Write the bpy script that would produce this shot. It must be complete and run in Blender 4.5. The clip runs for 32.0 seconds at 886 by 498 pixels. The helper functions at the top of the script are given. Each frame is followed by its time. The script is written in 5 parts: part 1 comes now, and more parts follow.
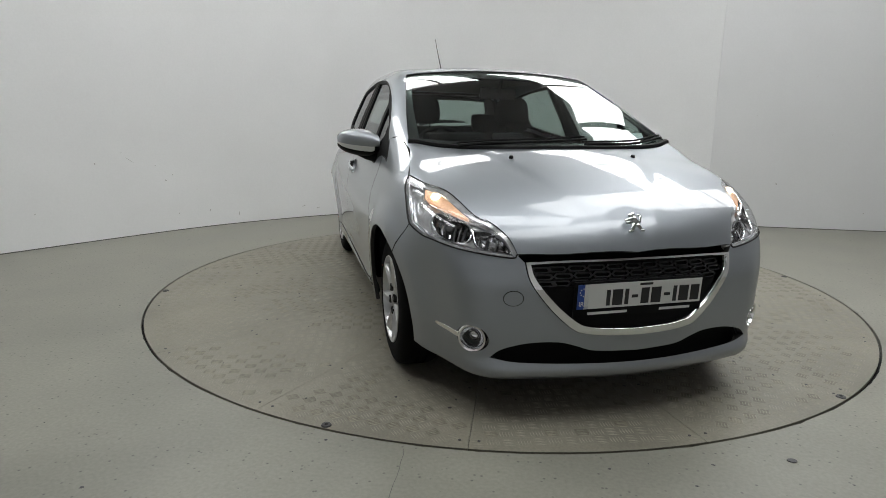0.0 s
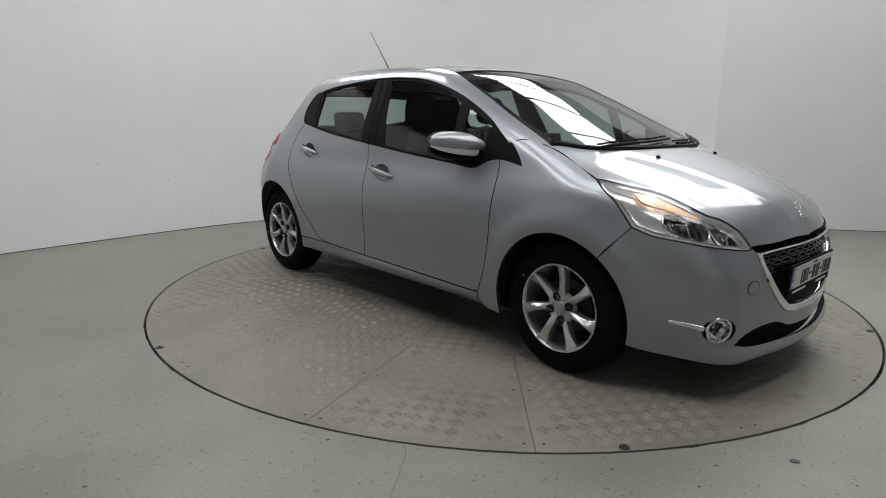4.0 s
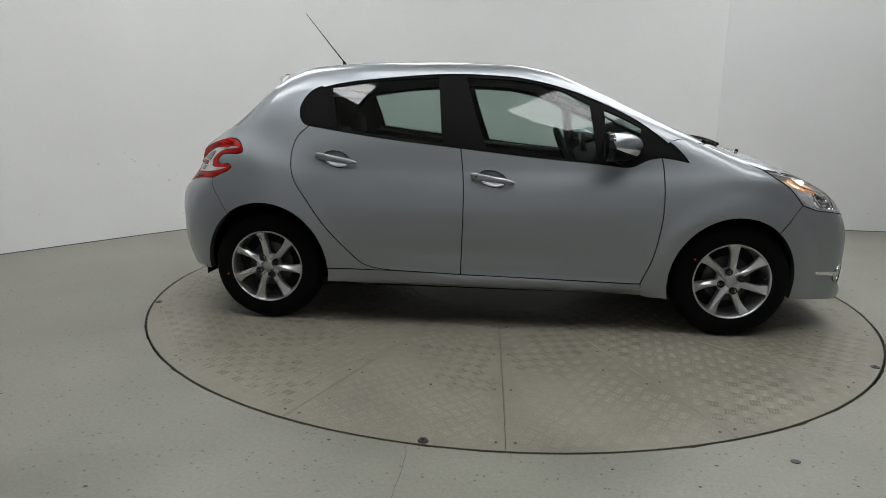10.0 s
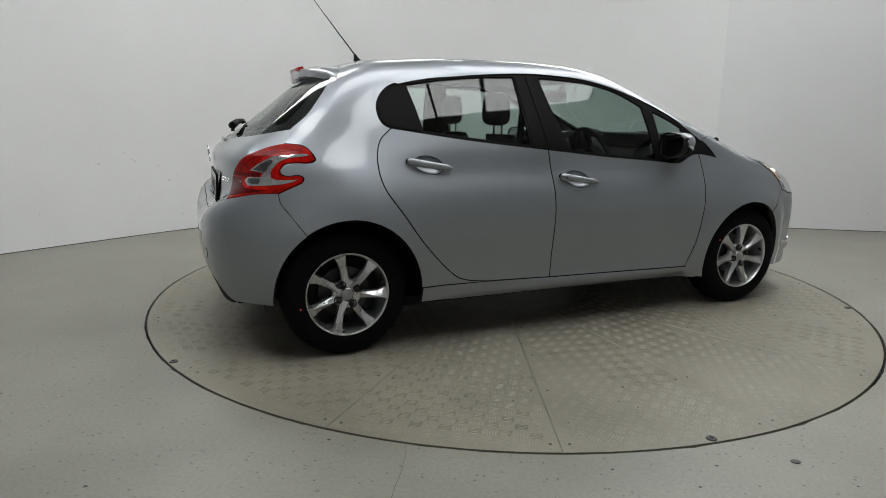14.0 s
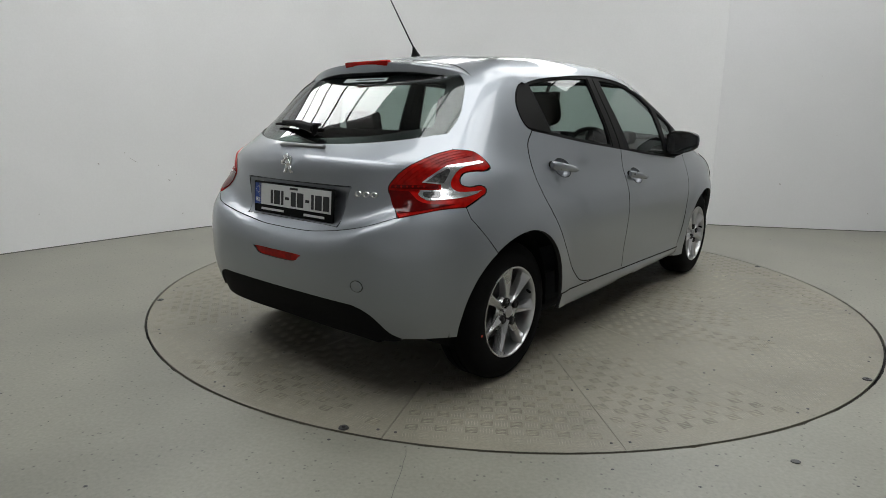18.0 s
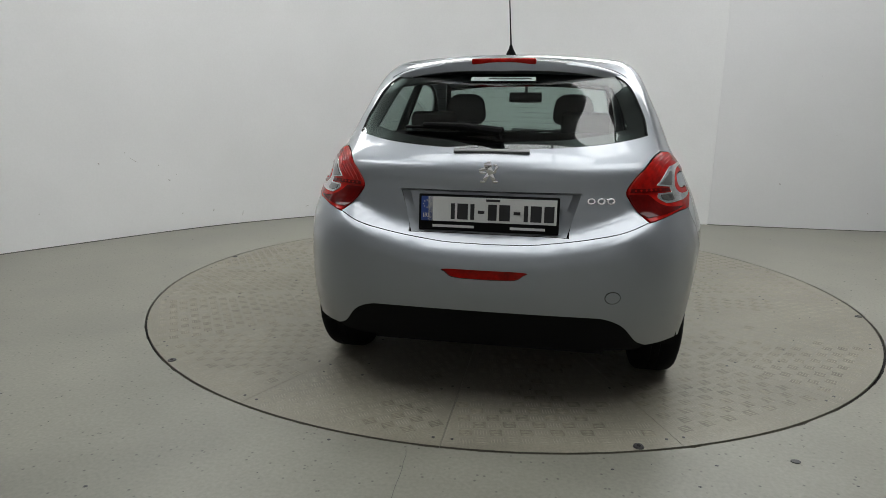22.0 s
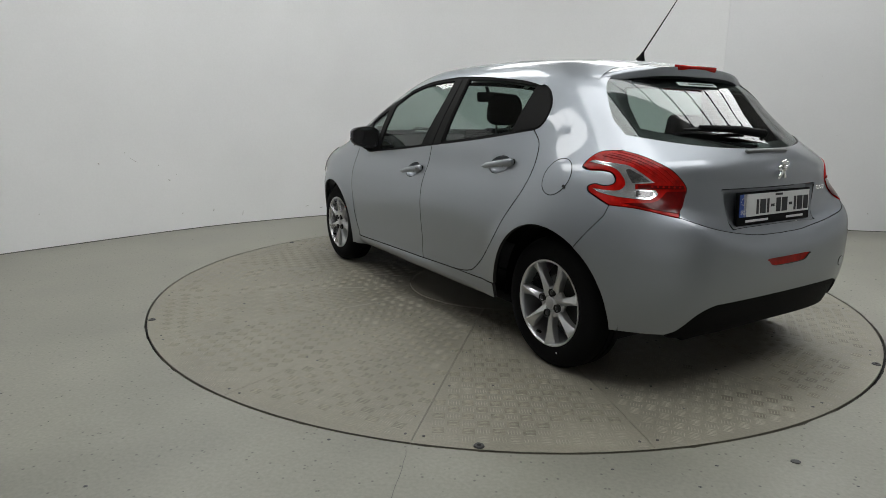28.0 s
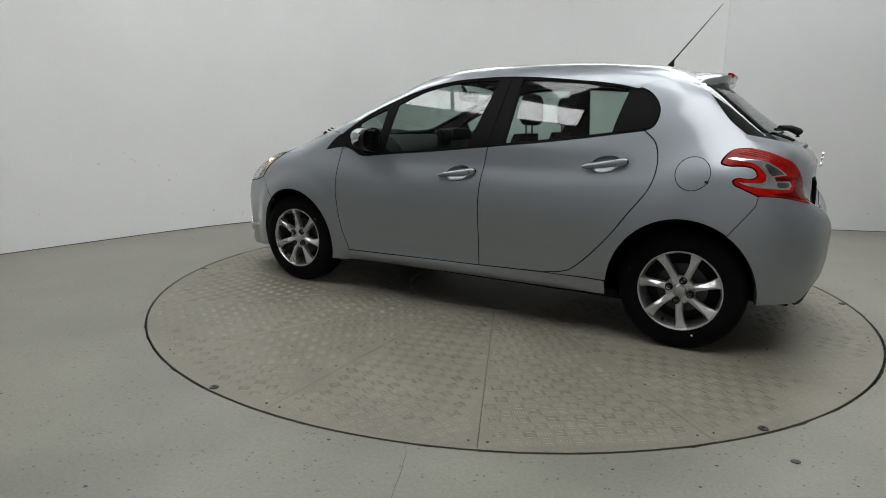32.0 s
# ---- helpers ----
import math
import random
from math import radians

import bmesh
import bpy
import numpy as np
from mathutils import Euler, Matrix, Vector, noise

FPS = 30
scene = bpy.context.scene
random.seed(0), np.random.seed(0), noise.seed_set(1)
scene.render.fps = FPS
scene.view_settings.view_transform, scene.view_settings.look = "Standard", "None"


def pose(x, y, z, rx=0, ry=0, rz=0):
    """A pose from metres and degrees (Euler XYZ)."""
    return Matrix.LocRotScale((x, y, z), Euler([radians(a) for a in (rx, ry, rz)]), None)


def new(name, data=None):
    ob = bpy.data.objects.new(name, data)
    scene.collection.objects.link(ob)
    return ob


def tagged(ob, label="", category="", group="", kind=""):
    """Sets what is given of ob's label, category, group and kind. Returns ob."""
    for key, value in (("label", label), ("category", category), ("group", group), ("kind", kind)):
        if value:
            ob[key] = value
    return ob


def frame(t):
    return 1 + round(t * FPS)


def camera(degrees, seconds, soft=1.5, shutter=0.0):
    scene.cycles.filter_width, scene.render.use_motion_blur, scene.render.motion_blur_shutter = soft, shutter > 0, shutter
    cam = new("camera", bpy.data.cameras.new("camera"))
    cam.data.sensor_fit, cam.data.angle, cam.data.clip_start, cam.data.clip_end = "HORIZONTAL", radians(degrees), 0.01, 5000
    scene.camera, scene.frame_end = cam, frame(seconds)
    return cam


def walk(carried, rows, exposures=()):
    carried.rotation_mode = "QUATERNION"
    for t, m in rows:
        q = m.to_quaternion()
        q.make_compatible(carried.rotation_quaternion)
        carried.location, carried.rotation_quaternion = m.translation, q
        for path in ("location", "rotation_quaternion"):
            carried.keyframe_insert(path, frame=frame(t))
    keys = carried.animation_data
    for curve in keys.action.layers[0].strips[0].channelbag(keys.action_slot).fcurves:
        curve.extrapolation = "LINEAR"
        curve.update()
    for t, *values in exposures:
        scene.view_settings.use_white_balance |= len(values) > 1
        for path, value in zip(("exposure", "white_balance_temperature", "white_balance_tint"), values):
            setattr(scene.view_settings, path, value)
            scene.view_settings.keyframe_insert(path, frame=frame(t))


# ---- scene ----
cam = camera(72.09, 32.0, soft=.8)
EYE, TILT, PAN, LEAN = (0, -4.198, 1.142), 12.17, 5.305, .676
def aim(turn=0.0):
    return pose(*EYE, 90 - TILT, 0, PAN + turn) @ pose(0, 0, 0, 0, 0, LEAN)


# the camera settles by a fraction of a degree in its first seconds
walk(cam, [(0, aim(-.28)), (1, aim(-.3)), (2, aim(-.28)), (3, aim(-.14)), (4.5, aim(-.06)), (6, aim(0)), (8, aim(0)), (20, aim(0)), (32, aim(0))])

# ---- light: daylight through the roof lights ----
world = bpy.data.worlds.new("world")
scene.world = world
world.use_nodes = True
sky = world.node_tree.nodes.new("ShaderNodeTexSky")
sky.sky_type, sky.sun_disc, sky.sun_elevation, sky.sun_rotation = "NISHITA", False, radians(40), radians(120)
world.node_tree.links.new(sky.outputs[0], world.node_tree.nodes["Background"].inputs[0])
world.node_tree.nodes["Background"].inputs[1].default_value = .1
scene.view_settings.exposure = 0.0
ROOF_LIGHT, PANE_LIGHT, DIM_LIGHT = 7.6, 7.4, 4.3


# ---- materials ----
def material(name, color, rough=.5, metal=0.0, coat=0.0, spec=.5, grain=0.0, scale=200.0, bump=0.0, stain=0.0, stain_scale=2.0, emit=None, power=0.0, coat_rough=.03, gap=.1, speck=0.0, speck_scale=45.0):
    """A Principled material with fine grain, broad stains and relief, in object space."""
    m = bpy.data.materials.new(name)
    m.use_nodes = True
    n, l = m.node_tree.nodes, m.node_tree.links
    b = n["Principled BSDF"]
    b.inputs["Base Color"].default_value = (*color, 1)
    b.inputs["Roughness"].default_value, b.inputs["Metallic"].default_value = rough, metal
    b.inputs["Coat Weight"].default_value, b.inputs["Coat Roughness"].default_value = coat, coat_rough
    b.inputs["Specular IOR Level"].default_value = spec
    if emit:
        b.inputs["Emission Color"].default_value, b.inputs["Emission Strength"].default_value = (*emit, 1), power
    where = n.new("ShaderNodeTexCoord").outputs["Object"]
    if grain or bump or stain:
        fine = n.new("ShaderNodeTexNoise")
        fine.inputs["Scale"].default_value, fine.inputs["Detail"].default_value = scale, 4
        broad = n.new("ShaderNodeTexNoise")
        broad.inputs["Scale"].default_value, broad.inputs["Detail"].default_value = stain_scale, 6
        l.new(where, fine.inputs["Vector"]), l.new(where, broad.inputs["Vector"])
        level = []
        for tex, amount in ((fine, grain), (broad, stain)):
            r = n.new("ShaderNodeMapRange")
            r.inputs["From Min"].default_value, r.inputs["From Max"].default_value = .3, .7
            r.inputs["To Min"].default_value, r.inputs["To Max"].default_value = 1 - amount, 1 + amount
            l.new(tex.outputs["Fac"], r.inputs["Value"])
            level.append(r.outputs[0])
        mul = n.new("ShaderNodeMath")
        mul.operation = "MULTIPLY"
        l.new(level[0], mul.inputs[0]), l.new(level[1], mul.inputs[1])
        if speck:
            cell, dots, keep = n.new("ShaderNodeTexVoronoi"), n.new("ShaderNodeMapRange"), n.new("ShaderNodeMath")
            cell.inputs["Scale"].default_value, cell.inputs["Randomness"].default_value = speck_scale, 1
            l.new(where, cell.inputs["Vector"])
            dots.inputs["From Min"].default_value, dots.inputs["From Max"].default_value = .06, .16
            dots.inputs["To Min"].default_value, dots.inputs["To Max"].default_value = 1 - speck, 1
            l.new(cell.outputs["Distance"], dots.inputs["Value"])
            keep.operation = "MULTIPLY"
            l.new(mul.outputs[0], keep.inputs[0]), l.new(dots.outputs[0], keep.inputs[1])
            mul = keep
        col = n.new("ShaderNodeVectorMath")
        col.operation = "SCALE"
        col.inputs[0].default_value = color
        l.new(mul.outputs[0], col.inputs["Scale"])
        l.new(col.outputs[0], b.inputs["Base Color"])
        rr = n.new("ShaderNodeMapRange")
        rr.inputs["To Min"].default_value, rr.inputs["To Max"].default_value = max(rough - gap, .02), min(rough + gap, 1)
        l.new(broad.outputs["Fac"], rr.inputs["Value"])
        l.new(rr.outputs[0], b.inputs["Roughness"])
        if bump:
            bp = n.new("ShaderNodeBump")
            bp.inputs["Strength"].default_value, bp.inputs["Distance"].default_value = bump, .002
            l.new(fine.outputs["Fac"], bp.inputs["Height"])
            l.new(bp.outputs[0], b.inputs["Normal"])
    return m


def pane(name, tint, gloss=1.0):
    """Thin glass: a clear tinted sheet with a Fresnel reflection."""
    m = bpy.data.materials.new(name)
    m.use_nodes = True
    n, l = m.node_tree.nodes, m.node_tree.links
    n.remove(n["Principled BSDF"])
    clear, shine, mix, facing = (n.new("ShaderNode" + k) for k in ("BsdfTransparent", "BsdfGlossy", "MixShader", "LayerWeight"))
    clear.inputs["Color"].default_value = (*tint, 1)
    shine.inputs["Roughness"].default_value = .01
    facing.inputs["Blend"].default_value = .5
    power, grow = n.new("ShaderNodeMath"), n.new("ShaderNodeMath")
    power.operation, grow.operation, grow.use_clamp = "POWER", "MULTIPLY_ADD", True
    power.inputs[1].default_value, grow.inputs[1].default_value, grow.inputs[2].default_value = 5, .9 * gloss, .075 * gloss
    l.new(facing.outputs["Facing"], power.inputs[0]), l.new(power.outputs[0], grow.inputs[0]), l.new(grow.outputs[0], mix.inputs[0])
    l.new(clear.outputs[0], mix.inputs[1]), l.new(shine.outputs[0], mix.inputs[2])
    l.new(mix.outputs[0], n["Material Output"].inputs[0])
    return m


PAINT = material("silver_paint", (.305, .327, .353), .43, .9, 1.0, grain=.05, scale=900, stain=.015, stain_scale=1.5, gap=.03)
BLACK = material("black_trim", (.007, .007, .0075), .55, spec=.07, grain=.1, scale=400, bump=.05, stain=.1)
GLOSS_BLACK = material("gloss_black", (.008, .008, .009), .2, spec=.35, stain=.05, grain=.02)
SATIN_BLACK = material("satin_black", (.007, .0068, .0066), .5, spec=.07, grain=.08, scale=500, stain=.06)
RUBBER = material("rubber", (.004, .004, .0043), .75, spec=.08, grain=.15, scale=150, bump=.15, stain=.2, stain_scale=5)
ALLOY = material("alloy", (.58, .585, .59), .3, .85, .3, grain=.03, scale=500, stain=.05)
CHROME = material("chrome", (.82, .83, .84), .07, 1.0, grain=.01, stain=.02, gap=.03)
DARK_METAL = material("dark_metal", (.07, .07, .072), .45, .8, grain=.15, stain=.2)
GRAPHITE = material("graphite_cloth", (.014, .014, .015), .9, spec=.1, grain=.25, scale=600, stain=.15)
PLASTIC = material("dark_plastic", (.006, .006, .0065), .65, spec=.08, grain=.15, scale=500, bump=.2, stain=.1)
LINING = material("grey_lining", (.16, .16, .157), .9, grain=.06, scale=500, stain=.04)
GLASS = pane("green_tinted_glass", (.60, .69, .66))
LENS = pane("clear_lens", (.93, .94, .95), .8)
STRIP = material("grip_strip", (.2, .205, .21), .35, .6, grain=.05)
LAMP_GREY = material("lamp_bowl", (.74, .74, .75), .14, .6, .3, grain=.15, scale=60, stain=.25, stain_scale=25)
CUP = material("lamp_cup", (.5, .5, .505), .12, .9, grain=.1, scale=60, stain=.15, stain_scale=30)
CLAW = material("clear_claw", (.55, .56, .57), .12, .8, .4, grain=.12, scale=50, stain=.15, stain_scale=15)
RED = material("red_lens", (.34, .005, .003), .2, 0, .06, spec=.14, grain=.3, scale=45, stain=.25, stain_scale=14)
RED_DARK = material("deep_red_lens", (.085, .002, .002), .14, 0, .1, spec=.2, grain=.2, scale=60, stain=.1)
AMBER = material("lit_amber_lens", (.9, .6, .42), .2, .3, .6, emit=(1, .5, .24), power=.34, grain=.5, scale=130, bump=.6)
BULB = material("lit_bulb", (1, .9, .7), .3, emit=(1, .78, .5), power=9)
MIRROR_GLASS = material("mirror_glass", (.32, .33, .34), .03, 1.0, grain=.01, gap=.01)
SCUFF = material("wall_scuff", (.52, .51, .49), .8, grain=.2, scale=80)
WHITE_PLATE = material("plate_white", (.62, .63, .62), .35, 0, .3, grain=.03, stain=.05)
BLUE = material("plate_blue", (.02, .06, .28), .35, grain=.03, stain=.03)
INK = material("ink", (.012, .012, .014), .5, grain=.05)
PALE_INK = material("pale_ink", (.6, .61, .61), .5, grain=.03)
WALL = material("white_wall", (.83, .835, .835), .75, grain=.015, scale=60, bump=.06, stain=.025, stain_scale=1.2)
WALL_EAST = material("white_panel", (.77, .775, .78), .65, grain=.012, scale=60, bump=.05, stain=.03, stain_scale=.9)
FLOOR = material("painted_concrete", (.212, .208, .174), .42, grain=.1, scale=70, bump=.14, stain=.18, stain_scale=1.4, gap=.12, speck=.55, speck_scale=26)
TREAD = material("worn_painted_plate", (.205, .192, .152), .45, .05, grain=.12, scale=90, bump=.15, stain=.2, stain_scale=2.2, gap=.14)
TREAD_TOP = material("worn_tread", (.25, .236, .19), .52, .0, grain=.16, scale=60, stain=.2, stain_scale=3, gap=.1)
# grime between bars, with the shade of end-on bars put into its colour
GRIME_SHADE = material("grime_and_bar_shade", (.172, .157, .120), .55, grain=.3, scale=50, stain=.25, stain_scale=6)
# tones of walls out of view, chosen for reflections and bounce on the car
UNSEEN_GREY = material("unseen_grey_wall", (.48, .48, .484), .8, grain=.05, stain=.06)
UNSEEN_PALE = material("unseen_pale_wall", (.78, .78, .785), .8, grain=.05, stain=.06)
# black for gaps and hollows, their shade put into the colour
GAP = material("dark_gap", (.012, .012, .012), .9, grain=.2)
CEILING = material("grey_roof_sheet", (.42, .42, .425), .7, grain=.05, stain=.06)
SKYLIGHT = material("roof_light_sheet", (.8, .82, .84), .5, emit=(.965, .975, .965), power=ROOF_LIGHT)
# panes at the right and middle, set dimmer to balance walls and floor
DIM_PANE = material("dim_roof_pane", (.8, .82, .84), .5, emit=(.965, .975, .975), power=DIM_LIGHT)
FROSTED = material("frosted_roof_pane", (.8, .82, .84), .5, emit=(.965, .975, .975), power=PANE_LIGHT)


# ---- helpers of the scene ----
def mesh_object(name, verts, faces, mat, parent=None, label="", shade=True, normals=None):
    me = bpy.data.meshes.new(name)
    me.from_pydata([tuple(map(float, v)) for v in verts], [], faces)
    me.materials.append(mat)
    me.update()
    if shade:
        me.shade_smooth()
    if normals is not None:
        me.normals_split_custom_set_from_vertices([tuple(map(float, v)) for v in normals])
    ob = new(name, me)
    ob.parent = parent
    return tagged(ob, label)


def part(name, bm, mat, parent=None, label="", angle=35, bevel=0.0):
    if bevel:
        bmesh.ops.bevel(bm, geom=[e for e in bm.edges if e.calc_face_angle(0) > .6], offset=bevel, segments=2, affect="EDGES", profile=.5)
    bmesh.ops.recalc_face_normals(bm, faces=bm.faces)
    for f in bm.faces:
        f.smooth = True
    for e in bm.edges:
        e.smooth = e.calc_face_angle(0) < radians(angle)
    me = bpy.data.meshes.new(name)
    bm.to_mesh(me)
    bm.free()
    me.materials.append(mat)
    ob = new(name, me)
    ob.parent = parent
    return tagged(ob, label)


def box(size, m=None, bm=None):
    bm = bm or bmesh.new()
    bmesh.ops.create_cube(bm, size=1, matrix=(m or Matrix()) @ Matrix.Diagonal((*size, 1)))
    return bm


def tube(r, h, m=None, bm=None, seg=24, r2=None):
    bm = bm or bmesh.new()
    bmesh.ops.create_cone(bm, cap_ends=True, segments=seg, radius1=r, radius2=r if r2 is None else r2, depth=h, matrix=m or Matrix())
    return bm


def sweep(path, radius, seg=8, bm=None):
    """A round bar along a path; radius may be a list."""
    bm = bm or bmesh.new()
    path = [Vector(p) for p in path]
    rings = []
    for i, p in enumerate(path):
        d = (path[min(i + 1, len(path) - 1)] - path[max(i - 1, 0)]).normalized()
        q = d.to_track_quat("Z", "Y")
        r = radius[i] if isinstance(radius, (list, tuple)) else radius
        rings.append([bm.verts.new(p + q @ Vector((r * math.cos(a), r * math.sin(a), 0))) for a in (2 * math.pi * k / seg for k in range(seg))])
    for a, b in zip(rings, rings[1:]):
        for k in range(seg):
            bm.faces.new((a[k], a[(k + 1) % seg], b[(k + 1) % seg], b[k]))
    bm.faces.new(rings[0][::-1]), bm.faces.new(rings[-1])
    return bm


def lathe(profile, seg=64, m=None, bm=None):
    """Turns (r, h) pairs round the z axis."""
    bm = bm or bmesh.new()
    m = m or Matrix()
    rings = [[bm.verts.new(m @ Vector((r * math.cos(a), r * math.sin(a), h))) for a in (2 * math.pi * k / seg for k in range(seg))] for r, h in profile]
    for a, b in zip(rings, rings[1:]):
        for k in range(seg):
            bm.faces.new((a[k], a[(k + 1) % seg], b[(k + 1) % seg], b[k]))
    return bm


# ---- the room ----
def spline(pts, n=12):
    """Catmull-Rom through points of any dimension."""
    p = [2 * np.array(pts[0]) - np.array(pts[1])] + [np.array(q, float) for q in pts] + [2 * np.array(pts[-1]) - np.array(pts[-2])]
    out = []
    for a, b, c, d in zip(p, p[1:], p[2:], p[3:]):
        for t in np.linspace(0, 1, n, endpoint=False):
            out.append(.5 * (2*b + (c - a)*t + (2*a - 5*b + 4*c - d)*t*t + (3*b - a - 3*c + d)*t**3))
    return out + [p[-2]]


ROOM_H, PARTITION = 4.4, 2.9
TABLE_R = 2.245


def build_floor():
    bm = bmesh.new()
    ring = [(TABLE_R + .013 + .003 * noise.noise((9 * math.cos(a), 9 * math.sin(a), 3)) + .012 * max(0, noise.noise((31 * math.cos(a), 31 * math.sin(a), 7)) - .25), a) for a in np.linspace(0, 2 * math.pi, 720, endpoint=False)]
    inner = [bm.verts.new((r * math.cos(a), r * math.sin(a), 0)) for r, a in ring]
    low = [bm.verts.new((r * math.cos(a), r * math.sin(a), -.12)) for r, a in ring]
    outer = [bm.verts.new((4 * math.cos(a), 4 * math.sin(a), 0)) for r, a in ring]
    far = [bm.verts.new((14 * math.cos(a), 14 * math.sin(a), 0)) for r, a in ring]
    for a, b in ((low, inner), (inner, outer), (outer, far)):
        for k in range(720):
            bm.faces.new((a[k], a[(k + 1) % 720], b[(k + 1) % 720], b[k]))
    ob = part("floor", bm, FLOOR)
    tagged(ob, "grey painted concrete floor with fine specks", "floor", kind="structure")
    part("pit", tube(TABLE_R + .05, .05, pose(0, 0, -.12), seg=96), GAP, ob)
    # black ring added inside the gap, standing in for its shade
    part("pit_ring", lathe([(TABLE_R + .04, -.03), (TABLE_R - .015, -.03), (TABLE_R - .015, -.1)], 160), GAP, ob, "black ring added to darken the gap round the turntable")
    # specks of grit and small chips trodden into the paint
    rnd = random.Random(4)
    verts, faces = [], []
    for i in range(900):
        a, r = rnd.uniform(0, 2 * math.pi), rnd.uniform(TABLE_R + .05, 5.2)
        s, k = rnd.choice((.0015, .0015, .002, .002, .003, .004, .006)), len(verts)
        for j in range(5):
            b = 2 * math.pi * j / 5
            verts.append((r * math.cos(a) + s * rnd.uniform(.6, 1.6) * math.cos(b), r * math.sin(a) + s * rnd.uniform(.6, 1.4) * math.sin(b), .0006))
        verts.append((r * math.cos(a), r * math.sin(a), .0006 + s * .35))
        faces += [(k + j, k + (j + 1) % 5, k + 5) for j in range(5)]
    grit = mesh_object("grit", verts, faces, DARK_METAL)
    tagged(grit, "dark grit and chips on the painted floor", "grit", kind="stuff")
    chip = part("paint_chip", tube(.017, .003, pose(1.04, -2.2, .0015) @ Matrix.Diagonal((1, .7, 1, 1)), seg=9), DARK_METAL)
    tagged(chip, "small dark chip in the painted floor", "chip")
    # a hairline crack that runs from the turntable to the camera
    pts = [(-.3 + .02 * math.sin(9 * s) - .08 * s, -2.27 - 1.2 * s, .001) for s in np.linspace(0, 1, 30)]
    pts = [(x + rnd.uniform(-.008, .008), y, z) for x, y, z in pts]
    tagged(part("floor_crack", sweep(pts, .0009, 4), FLOOR_CRACK), "hairline crack in the painted floor", "crack", kind="structure")
    return ob


FLOOR_CRACK = material("crack", (.12, .12, .11), .9, grain=.1)


def build_wall(name, line, height, mat, thick=.12, label=""):
    """A wall that follows a line on the floor, with its body on the line's left."""
    bm = bmesh.new()
    line = [Vector((*q, 0)) for q in line]
    cols = []
    for i, p in enumerate(line):
        d = (line[min(i + 1, len(line) - 1)] - line[max(i - 1, 0)]).normalized()
        n = Vector((-d.y, d.x, 0)) * thick
        cols.append([bm.verts.new(q) for q in (p, p + Vector((0, 0, height)), p + n + Vector((0, 0, height)), p + n)])
    for a, b in zip(cols, cols[1:]):
        for k in range(4):
            bm.faces.new((a[k], b[k], b[(k + 1) % 4], a[(k + 1) % 4]))
    bm.faces.new(cols[0]), bm.faces.new(cols[-1][::-1])
    ob = part(name, bm, mat)
    return tagged(ob, label, "wall", kind="structure")


floor = build_floor()
SOUTHWEST = spline([(-6.4, -5.2), (-5.6, -2.6), (-4.85, -.95)], 8)
WEST = spline([(-4.85, -.95), (-4.07, .31), (-3.13, 1.68), (-2.44, 2.4), (-1.8, 2.88), (-1.0, 3.2), (0, 3.28), (1.0, 3.15), (2.331, 2.806)], 10)
build_wall("wall_west", WEST, PARTITION, WALL, label="curved white painted backdrop wall")
EAST = [(2.331, 2.80), (2.84, 2.74), (3.46, 2.68), (4.13, 2.63), (6.4, 2.5), (6.6, 2.45)]
build_wall("wall_east", EAST, PARTITION, WALL_EAST, label="flat white painted wall panel")
# walls out of view, added to close the room and steer reflected light
build_wall("wall_southwest", SOUTHWEST, ROOM_H, UNSEEN_GREY, label="unseen grey wall added to set the car's reflections")
build_wall("wall_southeast", [(6.6, 2.45), (6.6, -7)], ROOM_H, UNSEEN_GREY, label="unseen grey wall added to set the car's reflections")
build_wall("wall_north", [(-6.4, -5.2), (-9, -5.2), (-9, 10), (9, 10), (9, 2.45), (6.6, 2.45)], ROOM_H, UNSEEN_GREY, label="unseen grey wall closing the hall behind the partition")
build_wall("wall_south", [(6.6, -7), (-6.4, -7), (-6.4, -5.2)], ROOM_H, UNSEEN_PALE, label="unseen pale wall added to bounce light onto the car")


def build_skirting(name, line, shift):
    bm = bmesh.new()
    pts = [Vector((*q, .002)) for q in line]
    out = []
    for i, p in enumerate(pts):
        d = (pts[min(i + 1, len(pts) - 1)] - pts[max(i - 1, 0)]).normalized()
        out.append(p + Vector((d.y, -d.x, 0)) * shift)
    part(name, sweep(out, .006, 6, bm), JOINT)
    tagged(bpy.data.objects[name], "dark joint along the wall's foot", "trim", kind="structure")


JOINT = material("dark_joint", (.11, .11, .10), .9, grain=.3, scale=30)
build_skirting("trim_west", WEST[:-1], .004)
build_skirting("trim_east", EAST[:5], .004)



def scuffs(name, line, marks):
    """Faint scuffs and a hairline on a wall: where, how wide and how high."""
    wall = bpy.data.objects[name]
    line = [Vector((*q, 0)) for q in line]
    for x, y, z, w, h in marks:
        a, b = min(zip(line, line[1:]), key=lambda e: ((e[0] + e[1]) / 2 - Vector((x, y, 0))).length)
        d = (b - a).normalized()
        foot = a + d * (Vector((x, y, 0)) - a).dot(d) + Vector((d.y, -d.x, 0)) * .0006
        m = Matrix.Translation(foot + Vector((0, 0, z))) @ pose(0, 0, 0, 90, 0, math.degrees(math.atan2(d.y, d.x))) @ pose(0, 0, 0, 0, 0, 37 * x)
        part("scuff", tube(1, .001, m @ Matrix.Diagonal((w, h, 1, 1)), seg=7), SCUFF, wall, "faint grey scuff")


